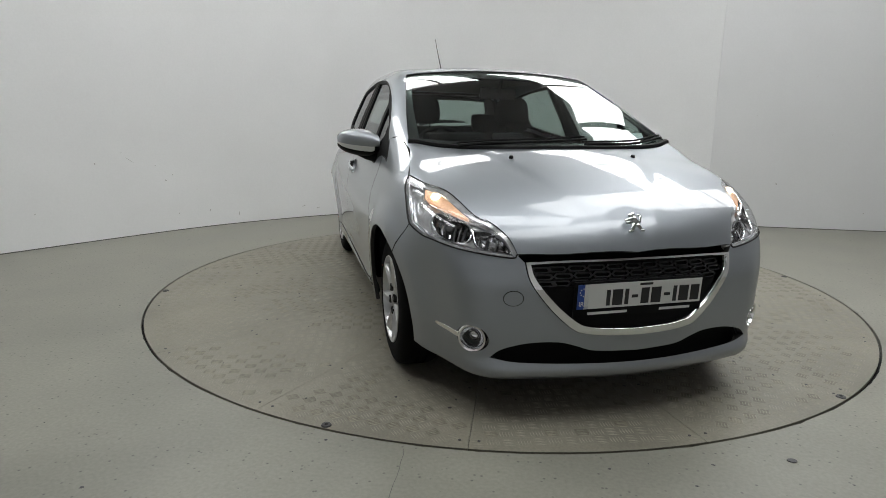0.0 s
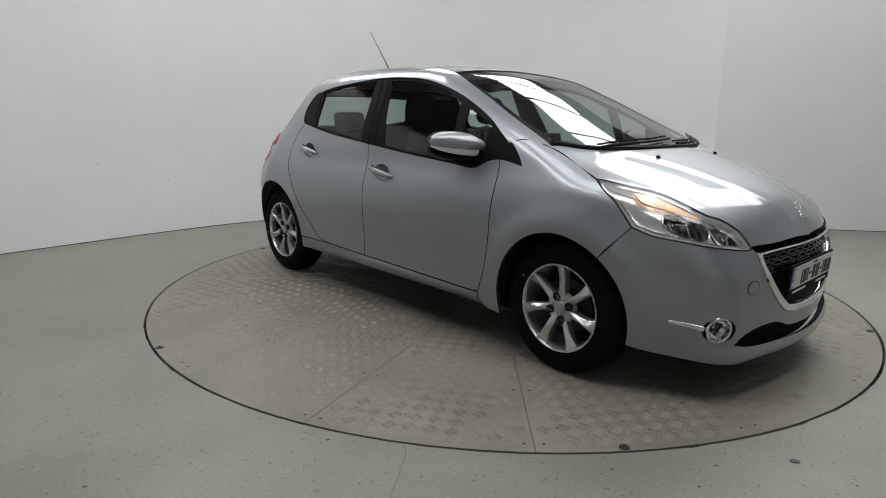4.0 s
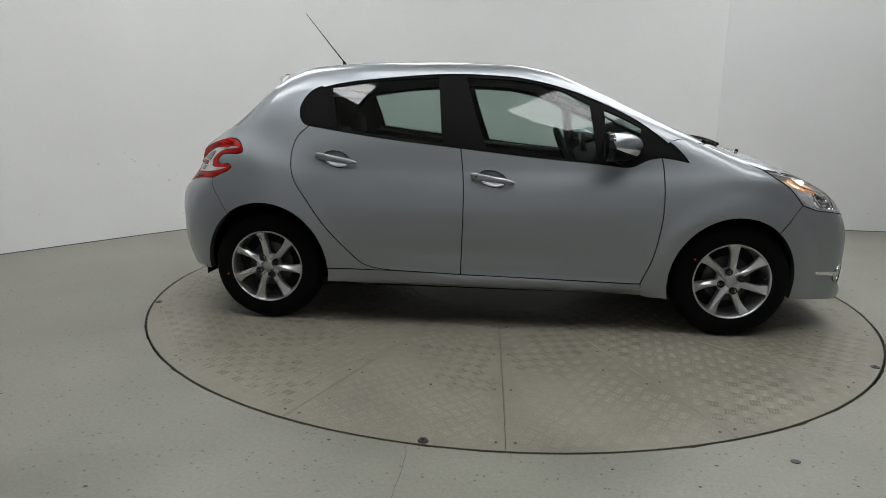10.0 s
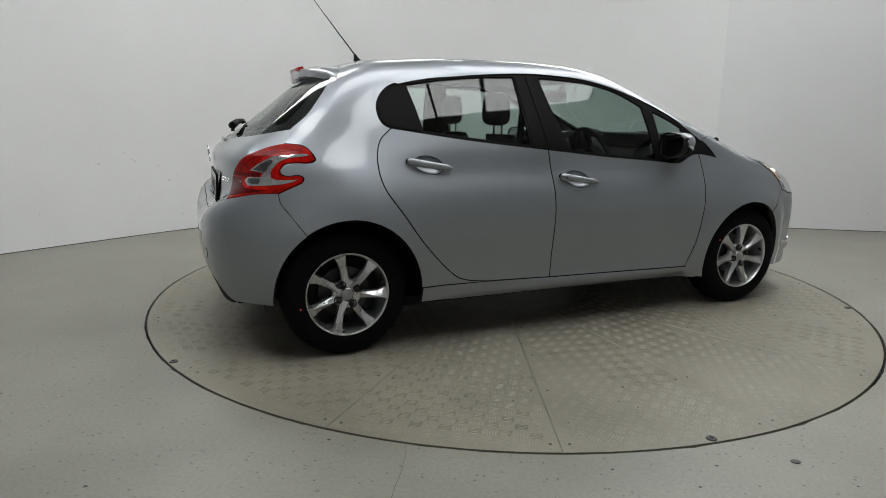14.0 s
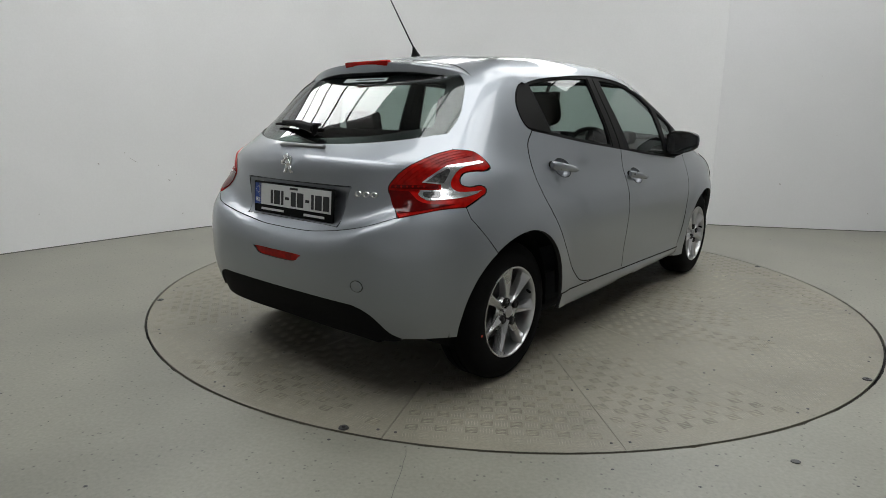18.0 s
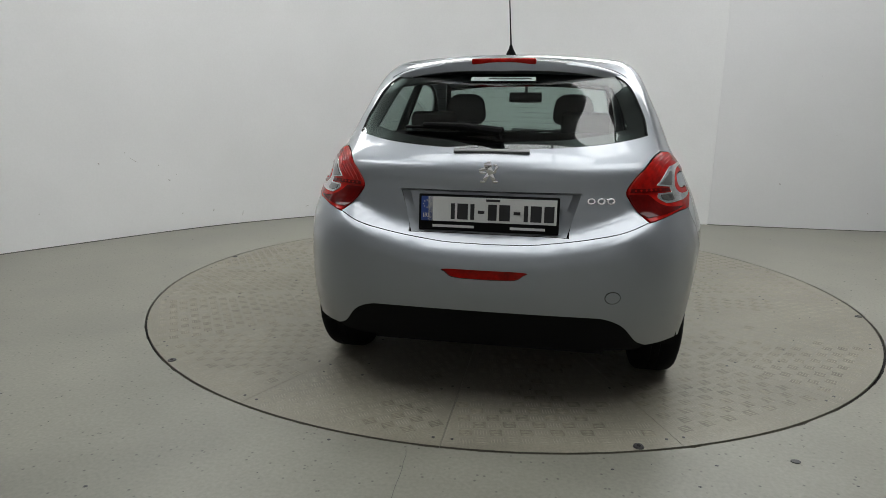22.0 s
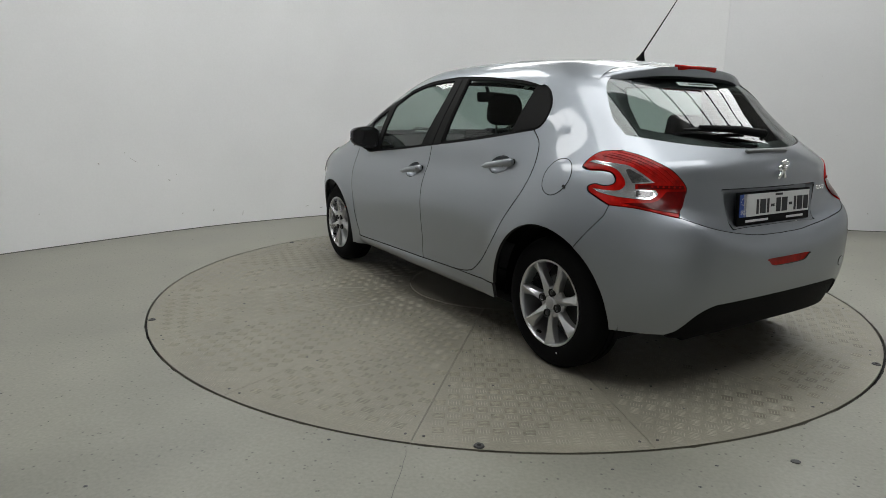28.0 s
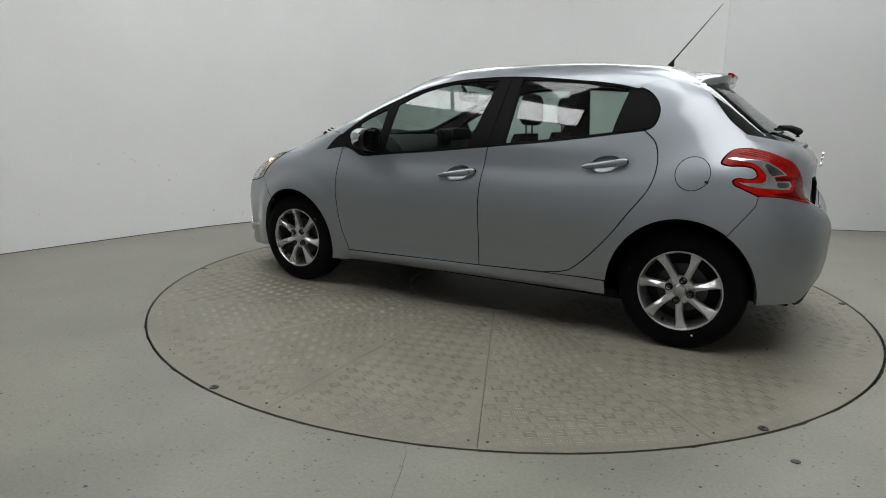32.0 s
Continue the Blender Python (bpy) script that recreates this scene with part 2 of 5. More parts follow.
scuffs("wall_west", WEST, [(-3.6, 1.0, .7, .006, .009), (-3.46, 1.19, .79, .005, .004), (-3.42, 1.25, .72, .0015, .05), (-3.3, 1.45, .66, .004, .006), (-3.24, 1.52, .51, .005, .012), (-3.2, 1.58, .56, .008, .004), (-3.18, 1.61, .17, .008, .006),
                           (-2.96, 1.85, .17, .014, .005), (-2.2, 2.58, .13, .004, .022), (-2.06, 2.68, .1, .006, .02), (-2.75, 2.08, .11, .03, .003), (-3.9, .58, .3, .006, .004), (-3.05, 1.76, .4, .003, .004)])
scuffs("wall_east", EAST, [(3.02, 2.73, .48, .012, .007), (3.51, 2.69, 1.01, .005, .004), (3.29, 2.71, 1.61, .004, .004), (3.92, 2.65, .19, .01, .005), (2.75, 2.75, 1.2, .003, .004), (4.4, 2.61, .8, .006, .004)])


def build_ceiling():
    """A sheet roof with long strips of roof lights that run square and aslant, each crossed by dark glazing bars."""
    tagged(part("ceiling", box((18.4, 17.4, .1), pose(0, 1.5, ROOM_H + .05)), CEILING), "grey sheet roof with roof lights", "ceiling", kind="structure")
    # middle, length, width, turn and number of panes
    strips = [(2.0, 4.15, 4.2, 1.5, 135, 5, SKYLIGHT), (-1.0, 3.15, 1.7, 1.2, 45, 2, SKYLIGHT), (3.1, 1.5, 6.2, 1.3, 45, 7, DIM_PANE), (-3.65, 2.15, 4.2, .95, 135, 5, SKYLIGHT), (2.15, -2.45, 4.4, 1.25, 45, 5, DIM_PANE),
              (-3.35, -1.7, 4.2, .62, -43, 4, FROSTED), (-.2, -1.75, 3.2, 1.3, 0, 4, DIM_PANE)]
    for x, y, long, wide, turn, n, mat in strips:
        m = pose(x, y, ROOM_H - .012, 0, 0, turn)
        step = long / n
        for k in range(n):
            at = m @ pose(step * (k + .5 - n / 2), 0, 0)
            w = part("roof_light", box((step - .05, wide, .02), at), mat)
            tagged(w, "bright daylit roof pane beside a dark glazing bar", "skylight", "roof lights")
            part("glazing_bar", box((.05, wide + .04, .05), at @ pose(step / 2, 0, -.01)), PLASTIC, w)


build_ceiling()


# ---- the turntable ----
def build_turntable():
    base = new("turntable")
    tagged(base, "round turntable of grey five-bar tread plates in the floor", "turntable")
    part("drum", tube(TABLE_R - .012, .1, pose(0, 0, -.07), seg=128), DARK_METAL, base)
    rnd = random.Random(2)
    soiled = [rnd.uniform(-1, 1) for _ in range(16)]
    inner, half = .62, math.pi / 16
    verts, faces = [], []
    for b in range(-2, 3):
        lx, q = .024, len(verts)
        verts += [(px, py + b * .0112, pz) for px, py, pz in ((-lx, 0, 0), (0, -.0024, 0), (lx, 0, 0), (0, .0024, 0), (-lx * .6, 0, .0017), (lx * .6, 0, .0017))]
        faces += [(q, q + 1, q + 4), (q + 1, q + 5, q + 4), (q + 1, q + 2, q + 5), (q + 2, q + 3, q + 5), (q + 3, q + 4, q + 5), (q + 3, q, q + 4)]
    one = bpy.data.meshes.new("tread")
    one.from_pydata(verts, [], faces)
    one.materials.append(TREAD_TOP)
    one.shade_smooth()
    for k in range(16):
        mid = half * (2 * k + 1) + radians(.7)
        bm = bmesh.new()
        e0, e1 = .0011 / inner, .0011 / TABLE_R
        line = [(inner, mid - half + e0 + (2 * half - 2 * e0) * i / 6) for i in range(7)] + [(TABLE_R, mid + half - e1 - (2 * half - 2 * e1) * i / 16) for i in range(17)]
        up = [bm.verts.new((r * math.cos(a), r * math.sin(a), 0)) for r, a in line]
        down = [bm.verts.new((r * math.cos(a), r * math.sin(a), -.014)) for r, a in line]
        bm.faces.new(up)
        for i in range(len(up)):
            bm.faces.new((up[i - 1], up[i], down[i], down[i - 1]))
        plate = part("plate", bm, TREAD, base)
        # raised bars, five to a tread, in a basket pattern laid square to the plate
        turn, pitch = mid + rnd.choice((0, math.pi / 4)), .057
        c, s = math.cos(turn), math.sin(turn)
        verts, faces, near, dark_cells = [], [], [], []
        for i in range(-50, 51):
            for j in range(-50, 51):
                u, v = i * pitch, j * pitch
                x, y = c * u - s * v, s * u + c * v
                r, a = math.hypot(x, y), (math.atan2(y, x) - mid + math.pi) % (2 * math.pi) - math.pi
                if not (inner + .05 < r < TABLE_R - .035 and abs(a) * r < half * r - .03):
                    continue
                if r > 2.155:
                    near.append((x, y, turn + (math.pi / 2 if (i + j) % 2 else 0)))
                    continue
                # one bar direction only: patchy grime plus the bars' shade, painted dark
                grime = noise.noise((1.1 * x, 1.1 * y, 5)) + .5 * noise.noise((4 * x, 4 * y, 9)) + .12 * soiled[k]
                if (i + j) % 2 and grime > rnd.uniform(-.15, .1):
                    q = len(dark_cells)
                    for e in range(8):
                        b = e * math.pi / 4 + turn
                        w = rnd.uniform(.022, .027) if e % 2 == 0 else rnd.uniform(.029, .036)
                        dark_cells.append((x + w * math.cos(b), y + w * math.sin(b), .0006))
                lie = turn + (math.pi / 2 if (i + j) % 2 else 0)
                cc, ss = math.cos(lie), math.sin(lie)
                for b in range(-2, 3):
                    lx, hx, q = .024, .003, len(verts)
                    for px, py, pz in ((-lx, 0, 0), (0, -hx, 0), (lx, 0, 0), (0, hx, 0), (-lx * .6, 0, .0017), (lx * .6, 0, .0017)):
                        py += b * .0112
                        verts.append((x + cc * px - ss * py, y + ss * px + cc * py, pz))
                    faces += [(q, q + 1, q + 4), (q + 1, q + 5, q + 4), (q + 1, q + 2, q + 5), (q + 2, q + 3, q + 5), (q + 3, q + 4, q + 5), (q + 3, q, q + 4)]
        tagged(mesh_object("tread_pattern", verts, faces, TREAD_TOP, plate), "worn raised tread bars", kind="stuff")
        tagged(mesh_object("tread_grime", dark_cells, [tuple(range(q, q + 8)) for q in range(0, len(dark_cells), 8)], GRIME_SHADE, plate), "brown grime and painted bar shade in alternate tread cells", kind="stuff")
        for x, y, lie in near:
            o = new("tread", one)
            o.parent, o.location, o.rotation_euler = plate, (x, y, 0), (0, 0, lie)
    for k in range(16):
        for r in (.95, 1.35, 1.75, 2.19):
            for side in (-1, 1):
                a = 2 * half * k + radians(.7) + side * .035 / r
                part("screw", tube(.006, .0022, pose(r * math.cos(a), r * math.sin(a), .0006), seg=8), DARK_METAL, base)
    for a in (-36, -97, -161, 142, 82, 22):
        bolt = part("bolt", tube(.021, .006, pose(2.222 * math.cos(radians(a)), 2.222 * math.sin(radians(a)), .002), seg=16, r2=.017), DARK_METAL, base)
        part("bolt_socket", tube(.008, .001, pose(2.222 * math.cos(radians(a)), 2.222 * math.sin(radians(a)), .0055), seg=6), GAP, bolt)
    part("hub_plate", tube(inner - .004, .014, pose(0, 0, -.007), seg=48), TREAD, base)
    bm = bmesh.new()
    for i in range(90):
        a, r, s = rnd.uniform(0, 6.28), 2.1 * math.sqrt(rnd.uniform(.1, 1)), rnd.choice((.003, .004, .006))
        tube(s, .002, pose(r * math.cos(a), r * math.sin(a), .002) @ Matrix.Diagonal((1, rnd.uniform(.5, 1.5), 1, 1)), bm, 6)
    tagged(part("plate_grit", bm, DARK_METAL, base), "dark grit", kind="stuff")
    return base


turntable = build_turntable()


# ---- the car's outer skin: x forward, y left, z up, from the middle of the wheelbase on the ground ----
def curve(pts):
    """A smooth monotone curve through (u, v) pairs, tabulated."""
    u, v = np.array(pts, float).T
    h, d = np.diff(u), np.diff(v) / np.diff(u)
    m = np.concatenate([[d[0]], np.where(d[1:] * d[:-1] > 0, 2 * d[1:] * d[:-1] / (d[1:] + d[:-1] + 1e-12 * np.sign(d[1:])), 0), [d[-1]]])
    s = np.linspace(u[0], u[-1], 800)
    i = np.clip(np.searchsorted(u, s) - 1, 0, len(h) - 1)
    t = (s - u[i]) / h[i]
    r = (2*t**3 - 3*t**2 + 1) * v[i] + (t**3 - 2*t**2 + t) * h[i] * m[i] + (3*t**2 - 2*t**3) * v[i + 1] + (t**3 - t**2) * h[i] * m[i + 1]
    return lambda q: np.interp(q, s, r)


TOP = curve([(-2, 1.301), (-1.6, 1.367), (-1.32, 1.41), (-1, 1.448), (-0.6, 1.466), (-0.25, 1.468), (0.05, 1.458), (0.27, 1.424), (0.55, 1.321), (0.9, 1.170), (1.15, 1.066), (1.29, 1.008), (1.42, 0.972), (1.6, 0.913), (1.8, 0.838), (1.93, 0.776), (2.05, 0.69), (2.2, 0.563)])
CROWN = curve([(-2, 0.188), (-1.27, 0.135), (-0.6, 0.08), (0.3, 0.088), (0.8, 0.112), (1.1, 0.114), (1.5, 0.115), (1.8, 0.165), (2.1, 0.229)])
WIDE = curve([(0.05, 0.76), (0.14, 0.801), (0.2, 0.825), (0.27, 0.836), (0.33, 0.845), (0.45, 0.857), (0.56, 0.867), (0.65, 0.871), (0.74, 0.862), (0.82, 0.839), (0.88, 0.816), (0.93, 0.802), (0.98, 0.789), (1.03, 0.771), (1.08, 0.752), (1.15, 0.722), (1.25, 0.674), (1.35, 0.626), (1.42, 0.59), (1.5, 0.53)])
TAPER_LOW = curve([(-2.1, 0.307), (-1.9, 0.157), (-1.75, 0.067), (-1.6, .012), (-1.4, -0.003), (-1.2, -0.006), (1.1, -0.002), (1.35, 0.009), (1.58, 0.058), (1.8, 0.148), (2, 0.237), (2.2, 0.358)])
TAPER_HIGH = curve([(-2.1, 0.415), (-1.7, 0.172), (-1.45, 0.06), (-1.25, 0.035), (-1.05, 0.014), (-0.7, -0.012), (-0.2, -0.022), (0.6, -0.014), (1, 0.014), (1.2, 0.036), (1.4, 0.071), (1.6, 0.125), (1.9, 0.267), (2.2, 0.449)])
NOSE = curve([(0, -0.14), (0.12, -0.08), (0.155, -0.035), (0.18, 0.006), (0.205, 0.018), (0.23, 0.012), (0.26, -0.004), (0.35, 0), (0.52, -0.003), (0.6, -0.02), (0.66, -0.044), (0.71, -0.063), (0.76, -0.09), (0.82, -0.161), (0.9, -0.311), (1.05, -0.693)])
NOSE_BOW = curve([(0.1, 0.225), (0.3, 0.215), (0.5, 0.228), (0.65, 0.245), (0.8, 0.28), (1, 0.344)])
TAIL = curve([(0.1, -1.775), (0.28, -1.845), (0.4, -1.888), (0.5, -1.902), (0.58, -1.903), (0.62, -1.894), (0.645, -1.878), (0.662, -1.852), (0.676, -1.826), (0.7, -1.808), (0.75, -1.8), (0.85, -1.802), (0.93, -1.805), (0.98, -1.779), (1.024, -1.723), (1.1, -1.62), (1.2, -1.488), (1.3, -1.364), (1.36, -1.28), (1.42, -1.187), (1.55, -0.972)])
TAIL_SIDE = curve([(0.1, -1.775), (0.28, -1.845), (0.4, -1.886), (0.5, -1.897), (0.58, -1.889), (0.66, -1.862), (0.74, -1.826), (0.82, -1.807), (0.88, -1.805), (0.93, -1.803), (0.98, -1.779), (1.024, -1.723), (1.1, -1.62), (1.2, -1.488), (1.3, -1.364), (1.36, -1.28), (1.42, -1.187), (1.55, -0.972)])
TAIL_BOW = curve([(0.1, .04), (0.6, 0.04), (0.7, .06), (0.8, 0.12), (0.9, 0.2), (1.08, 0.3), (1.36, 0.18), (1.5, 0.177)])

LEDGE = curve([(0, 0), (.2, .008), (.4, .045), (.573, .098), (.7, .118), (.9, .125)])


def smooth(t):
    t = np.clip(t, 0, 1)
    return t * t * (3 - 2 * t)


def smax(a, b, k):
    return np.maximum(a, b) + np.maximum(k - abs(a - b), 0) ** 2 / (4 * k)


def skin(p):
    """Below zero inside the car."""
    x, y, z = p[..., 0], abs(p[..., 1]), p[..., 2]
    high = smooth((z - .84) / .2)
    wide = WIDE(z) - TAPER_LOW(x) * (1 - high) - TAPER_HIGH(x) * high
    for hub in (1.269, -1.269):
        r = np.hypot(x - hub, z - .3)
        wide = wide + .016 * (1 - smooth((r - .385) / .11))
    # the doors flare at their foot over a rolled sill
    middle = 1 - smooth((abs(x) - .72) / .16)
    wide = wide + middle * (.007 * smooth((.44 - z) / .12) + .013 * smooth((.312 - z) / .026) - .05 * smooth((.262 - z) / .06))
    side = y - wide
    top = z - TOP(x) + CROWN(x) * y * y
    # the bonnet's raised middle and the shallow dish round its badge
    dome = smooth((x - 1.2) / .15) * (1 - smooth((x - 1.93) / .08))
    top = top - .007 * dome * smooth((.155 + .40 * (1.97 - x) - y) / .07) + .009 * (1 - smooth((np.hypot(x - 1.94, .95 * y) - .045) / .06))
    front = x - 2.037 - NOSE(z) + NOSE_BOW(z) * ((y * y + .01) ** .8 - .0251)
    # the bumper's ledge climbs towards the lamps
    zz = z - LEDGE(y) * smooth((z - .5) / .12) * (1 - smooth((z - .8) / .2))
    round_off = smooth((y - .48) / .22)
    rear = TAIL(zz) * (1 - round_off) + TAIL_SIDE(zz) * round_off + TAIL_BOW(z) * y * y + .9 * y ** 6 - x
    f = smax(side, top, .085)
    f = smax(f, front, .09)
    f = smax(f, rear * .9, .11)
    return np.maximum(f, .17 - z)


class Flat:
    """A view of the skin along one direction: two axes of the picture plane and the way in."""
    def __init__(self, right, up, way):
        self.a, self.b, self.w = (np.array(v, float) / np.linalg.norm(v) for v in (right, up, way))

    def plan(self, p):
        p = np.asarray(p, float)
        return np.stack([p @ self.a, p @ self.b], -1)

    def ray(self, q):
        return q[:, :1] * self.a + q[:, 1:] * self.b - 3 * self.w, np.repeat(self.w[None], len(q), 0), np.linspace(.6, 3.4, 130)


class Round:
    """A view of the skin from all round an upright axis on the middle line."""
    def __init__(self, x, size=.9):
        self.x, self.size = x, size

    def plan(self, p):
        p = np.asarray(p, float)
        return np.stack([np.arctan2(p[..., 1], (p[..., 0] - self.x)) * self.size, p[..., 2]], -1) if self.size > 0 else np.stack([np.arctan2(p[..., 1], self.x - p[..., 0]) * -self.size, p[..., 2]], -1)

    def ray(self, q):
        a, s = q[:, 0] / abs(self.size), 1 if self.size > 0 else -1
        way = -np.stack([s * np.cos(a), np.sin(a), 0 * a], 1)
        o = np.stack([self.x + 0 * a, 0 * a, q[:, 1]], 1) - 1.6 * way
        return o, way, np.linspace(0, 1.6, 90)


SIDE = Flat((1, 0, 0), (0, 0, 1), (0, -1, 0))
ABOVE = Flat((1, 0, 0), (0, 1, 0), (0, 0, -1))
BONNET = Flat((.9, 0, -.436), (0, 1, 0), (-.436, 0, -.9))
SCREEN = Flat((.92, 0, -.39), (0, 1, 0), (-.39, 0, -.92))
REAR = Flat((0, 1, 0), (0, 0, 1), (1, 0, 0))
HATCH = Flat((0, 1, 0), (.6, 0, .8), (.8, 0, -.6))
NOSE_ROUND, TAIL_ROUND, LAMP_ROUND, TAIL_LAMP = Round(.9), Round(-.9, -.9), Round(1.15, .6), Round(-1.1, -.6)


def on_skin(view, q):
    """Where the rays of plane points meet the skin, and its normals."""
    o, w, s = view.ray(q)
    f = np.stack([skin(o + t * w) for t in s], 1)
    i = np.argmax(f < 0, 1)
    i = np.where((f < 0).any(1), i, len(s) - 1)
    lo, hi = s[np.maximum(i - 1, 0)], s[i]
    for _ in range(18):
        mid = (lo + hi) / 2
        inside = skin(o + mid[:, None] * w) < 0
        lo, hi = np.where(inside, lo, mid), np.where(inside, mid, hi)
    p = o + hi[:, None] * w
    return p, slope(p)


def flank_form(p):
    return abs(p[..., 1]) - WIDE(p[..., 2]) + TAPER_HIGH(p[..., 0])


def screen_form(p):
    return p[..., 2] - TOP(p[..., 0]) + CROWN(p[..., 0]) * p[..., 1] ** 2


def hatch_form(p):
    return TAIL(p[..., 2]) + TAIL_BOW(p[..., 2]) * p[..., 1] ** 2 + .9 * p[..., 1] ** 6 - p[..., 0]


def slope(p, h=.004, form=None):
    form = form or skin
    g = np.stack([form(p + h * e) - form(p - h * e) for e in np.eye(3)], -1)
    return g / (np.linalg.norm(g, axis=-1, keepdims=True) + 1e-9)



def snap(view, pts):
    """Drops points on the skin along a view."""
    return [tuple(map(float, q)) for q in on_skin(view, view.plan(np.array(pts)))[0]]


def S(*pts):
    """Points of the flank, by x and z."""
    return [(x, .8, z) for x, z in pts]


def half_width(x, z):
    return float(on_skin(SIDE, np.array([[x, z]]))[0][0, 1])


def F(*pts):
    """Points of the flank at their true width."""
    return [(x, half_width(x, z), z) for x, z in pts]


def mirror(pts):
    """Closes an outline that runs from the middle line to the middle line on the left."""
    return list(pts) + [(x, -y, z) for x, y, z in reversed(pts) if abs(y) > 1e-6]


def bend(*runs, n=6):
    """An outline of smooth runs that meet in corners."""
    out = []
    for r in runs:
        c = spline(r, n) if len(r) > 2 else [np.array(q, float) for q in r]
        out += c if not out or np.linalg.norm(np.array(out[-1]) - np.array(c[0])) > 1e-4 else c[1:]
    if np.linalg.norm(np.array(out[0]) - np.array(out[-1])) < 1e-4:
        out.pop()
    return [tuple(p) for p in out]


def inside(q, poly):
    x, y = q[:, 0], q[:, 1]
    hit = np.zeros(len(q), bool)
    for (x0, y0), (x1, y1) in zip(poly, np.roll(poly, -1, 0)):
        if y0 != y1:
            hit ^= ((y0 > y) != (y1 > y)) & (x < (x1 - x0) * (y - y0) / (y1 - y0) + x0)
    return hit


def distance(q, poly):
    best = np.full(len(q), 9.0)
    for a, b in zip(poly, np.roll(poly, -1, 0)):
        d = b - a
        t = np.clip(((q - a) @ d) / (d @ d + 1e-12), 0, 1)
        best = np.minimum(best, np.hypot(*(q - a - t[:, None] * d).T))
    return best


def shrink(poly, amount):
    area = np.sum(poly[:, 0] * np.roll(poly[:, 1], -1) - np.roll(poly[:, 0], -1) * poly[:, 1])
    d0, d1 = poly - np.roll(poly, 1, 0), np.roll(poly, -1, 0) - poly
    n0, n1 = (np.stack([-d[:, 1], d[:, 0]], 1) / (np.linalg.norm(d, axis=1)[:, None] + 1e-9) for d in (d0, d1))
    n = n0 + n1
    n /= np.maximum((n * n).sum(1, keepdims=True), .8) / 2
    return poly + n * amount * (1 if area > 0 else -1)


def dense(poly, step):
    out = []
    for a, b in zip(poly, np.roll(poly, -1, 0)):
        k = max(1, int(np.ceil(np.linalg.norm(b - a) / step)))
        out += [a + (b - a) * i / k for i in range(k)]
    return np.array(out)


def panel(name, view, outline, mat, parent, holes=(), step=.03, gap=.0028, flange=.02, lift=0.0, side=0, label="", soft=.004, form=None):
    """A sheet cut from the skin along an outline, with its edges turned in. side: -1 mirrors it to the right."""
    from mathutils.geometry import delaunay_2d_cdt
    edge = dense(shrink(view.plan(outline), gap), step * .6)
    cuts = [dense(shrink(view.plan(h), -gap), step * .5) for h in holes]
    lo, hi = edge.min(0), edge.max(0)
    grid = np.stack(np.meshgrid(np.arange(lo[0], hi[0], step), np.arange(lo[1], hi[1], step)), -1).reshape(-1, 2)
    grid = grid[inside(grid, edge)]
    grid = grid[distance(grid, edge) > step * .45]
    for c in cuts:
        grid = grid[~inside(grid, c)]
        grid = grid[distance(grid, c) > step * .4]
    pts, lines = [edge, *cuts, grid], []
    k = 0
    for loop in [edge, *cuts]:
        lines += [(k + i, k + (i + 1) % len(loop)) for i in range(len(loop))]
        k += len(loop)
    flat = np.concatenate(pts)
    v2, _, tris, *_ = delaunay_2d_cdt([Vector(p) for p in flat], lines, [], 1 if not cuts else 0, 1e-6)
    q = np.array([tuple(v) for v in v2])
    tri = np.array([t for t in tris if len(t) == 3])
    mid = q[tri].mean(1)
    keep = inside(mid, edge)
    for c in cuts:
        keep &= ~inside(mid, c)
    tri = tri[keep]
    p, n = on_skin(view, q)
    p = p + lift * n
    if soft > .004:
        n = slope(p, soft, form)
    # turn every face outward
    fn = np.cross(p[tri[:, 1]] - p[tri[:, 0]], p[tri[:, 2]] - p[tri[:, 0]])
    flip = (fn * n[tri].mean(1)).sum(1) < 0
    tri[flip] = tri[flip][:, ::-1]
    verts, norms, faces = list(p), list(n), [tuple(map(int, t)) for t in tri]
    if flange:
        seen = {}
        for t in faces:
            for a, b in zip(t, t[1:] + t[:1]):
                seen[(a, b)] = 1
        rim = [(a, b) for a, b in seen if (b, a) not in seen]
        top, low = {}, {}
        cen = {}
        for a, b in rim:
            d = p[b] - p[a]
            out = np.cross(d, n[a])
            out /= np.linalg.norm(out) + 1e-9
            for v in (a, b):
                cen.setdefault(v, np.zeros(3))
                cen[v] = cen[v] + out
        for v in cen:
            o = cen[v] / (np.linalg.norm(cen[v]) + 1e-9)
            # a small rolled edge, then the turned-in lip
            for store, drop, push, nn in ((top, 0, 0, n[v] * .6 + o * .8), (low, flange, 0, o)):
                store[v] = len(verts)
                verts.append(p[v] - n[v] * drop + o * push)
                norms.append(nn / np.linalg.norm(nn))
        for a, b in rim:
            faces.append((top[b], top[a], low[a], low[b]))
    verts, norms = np.array(verts), np.array(norms)
    if side < 0:
        verts[:, 1] *= -1
        norms[:, 1] *= -1
        faces = [f[::-1] for f in faces]
    ob = mesh_object(name, verts, faces, mat, parent, label, normals=norms)
    # turned-in paint edges coloured black to draw the shade in panel gaps
    if mat is PAINT and flange:
        ob.data.materials.append(GAP)
        for poly in ob.data.polygons[len(tri):]:
            poly.material_index = 1
    return ob


def both(name, view, outline, mat, parent, **more):
    return [panel(name, view, outline, mat, parent, side=s, **more) for s in (1, -1)]


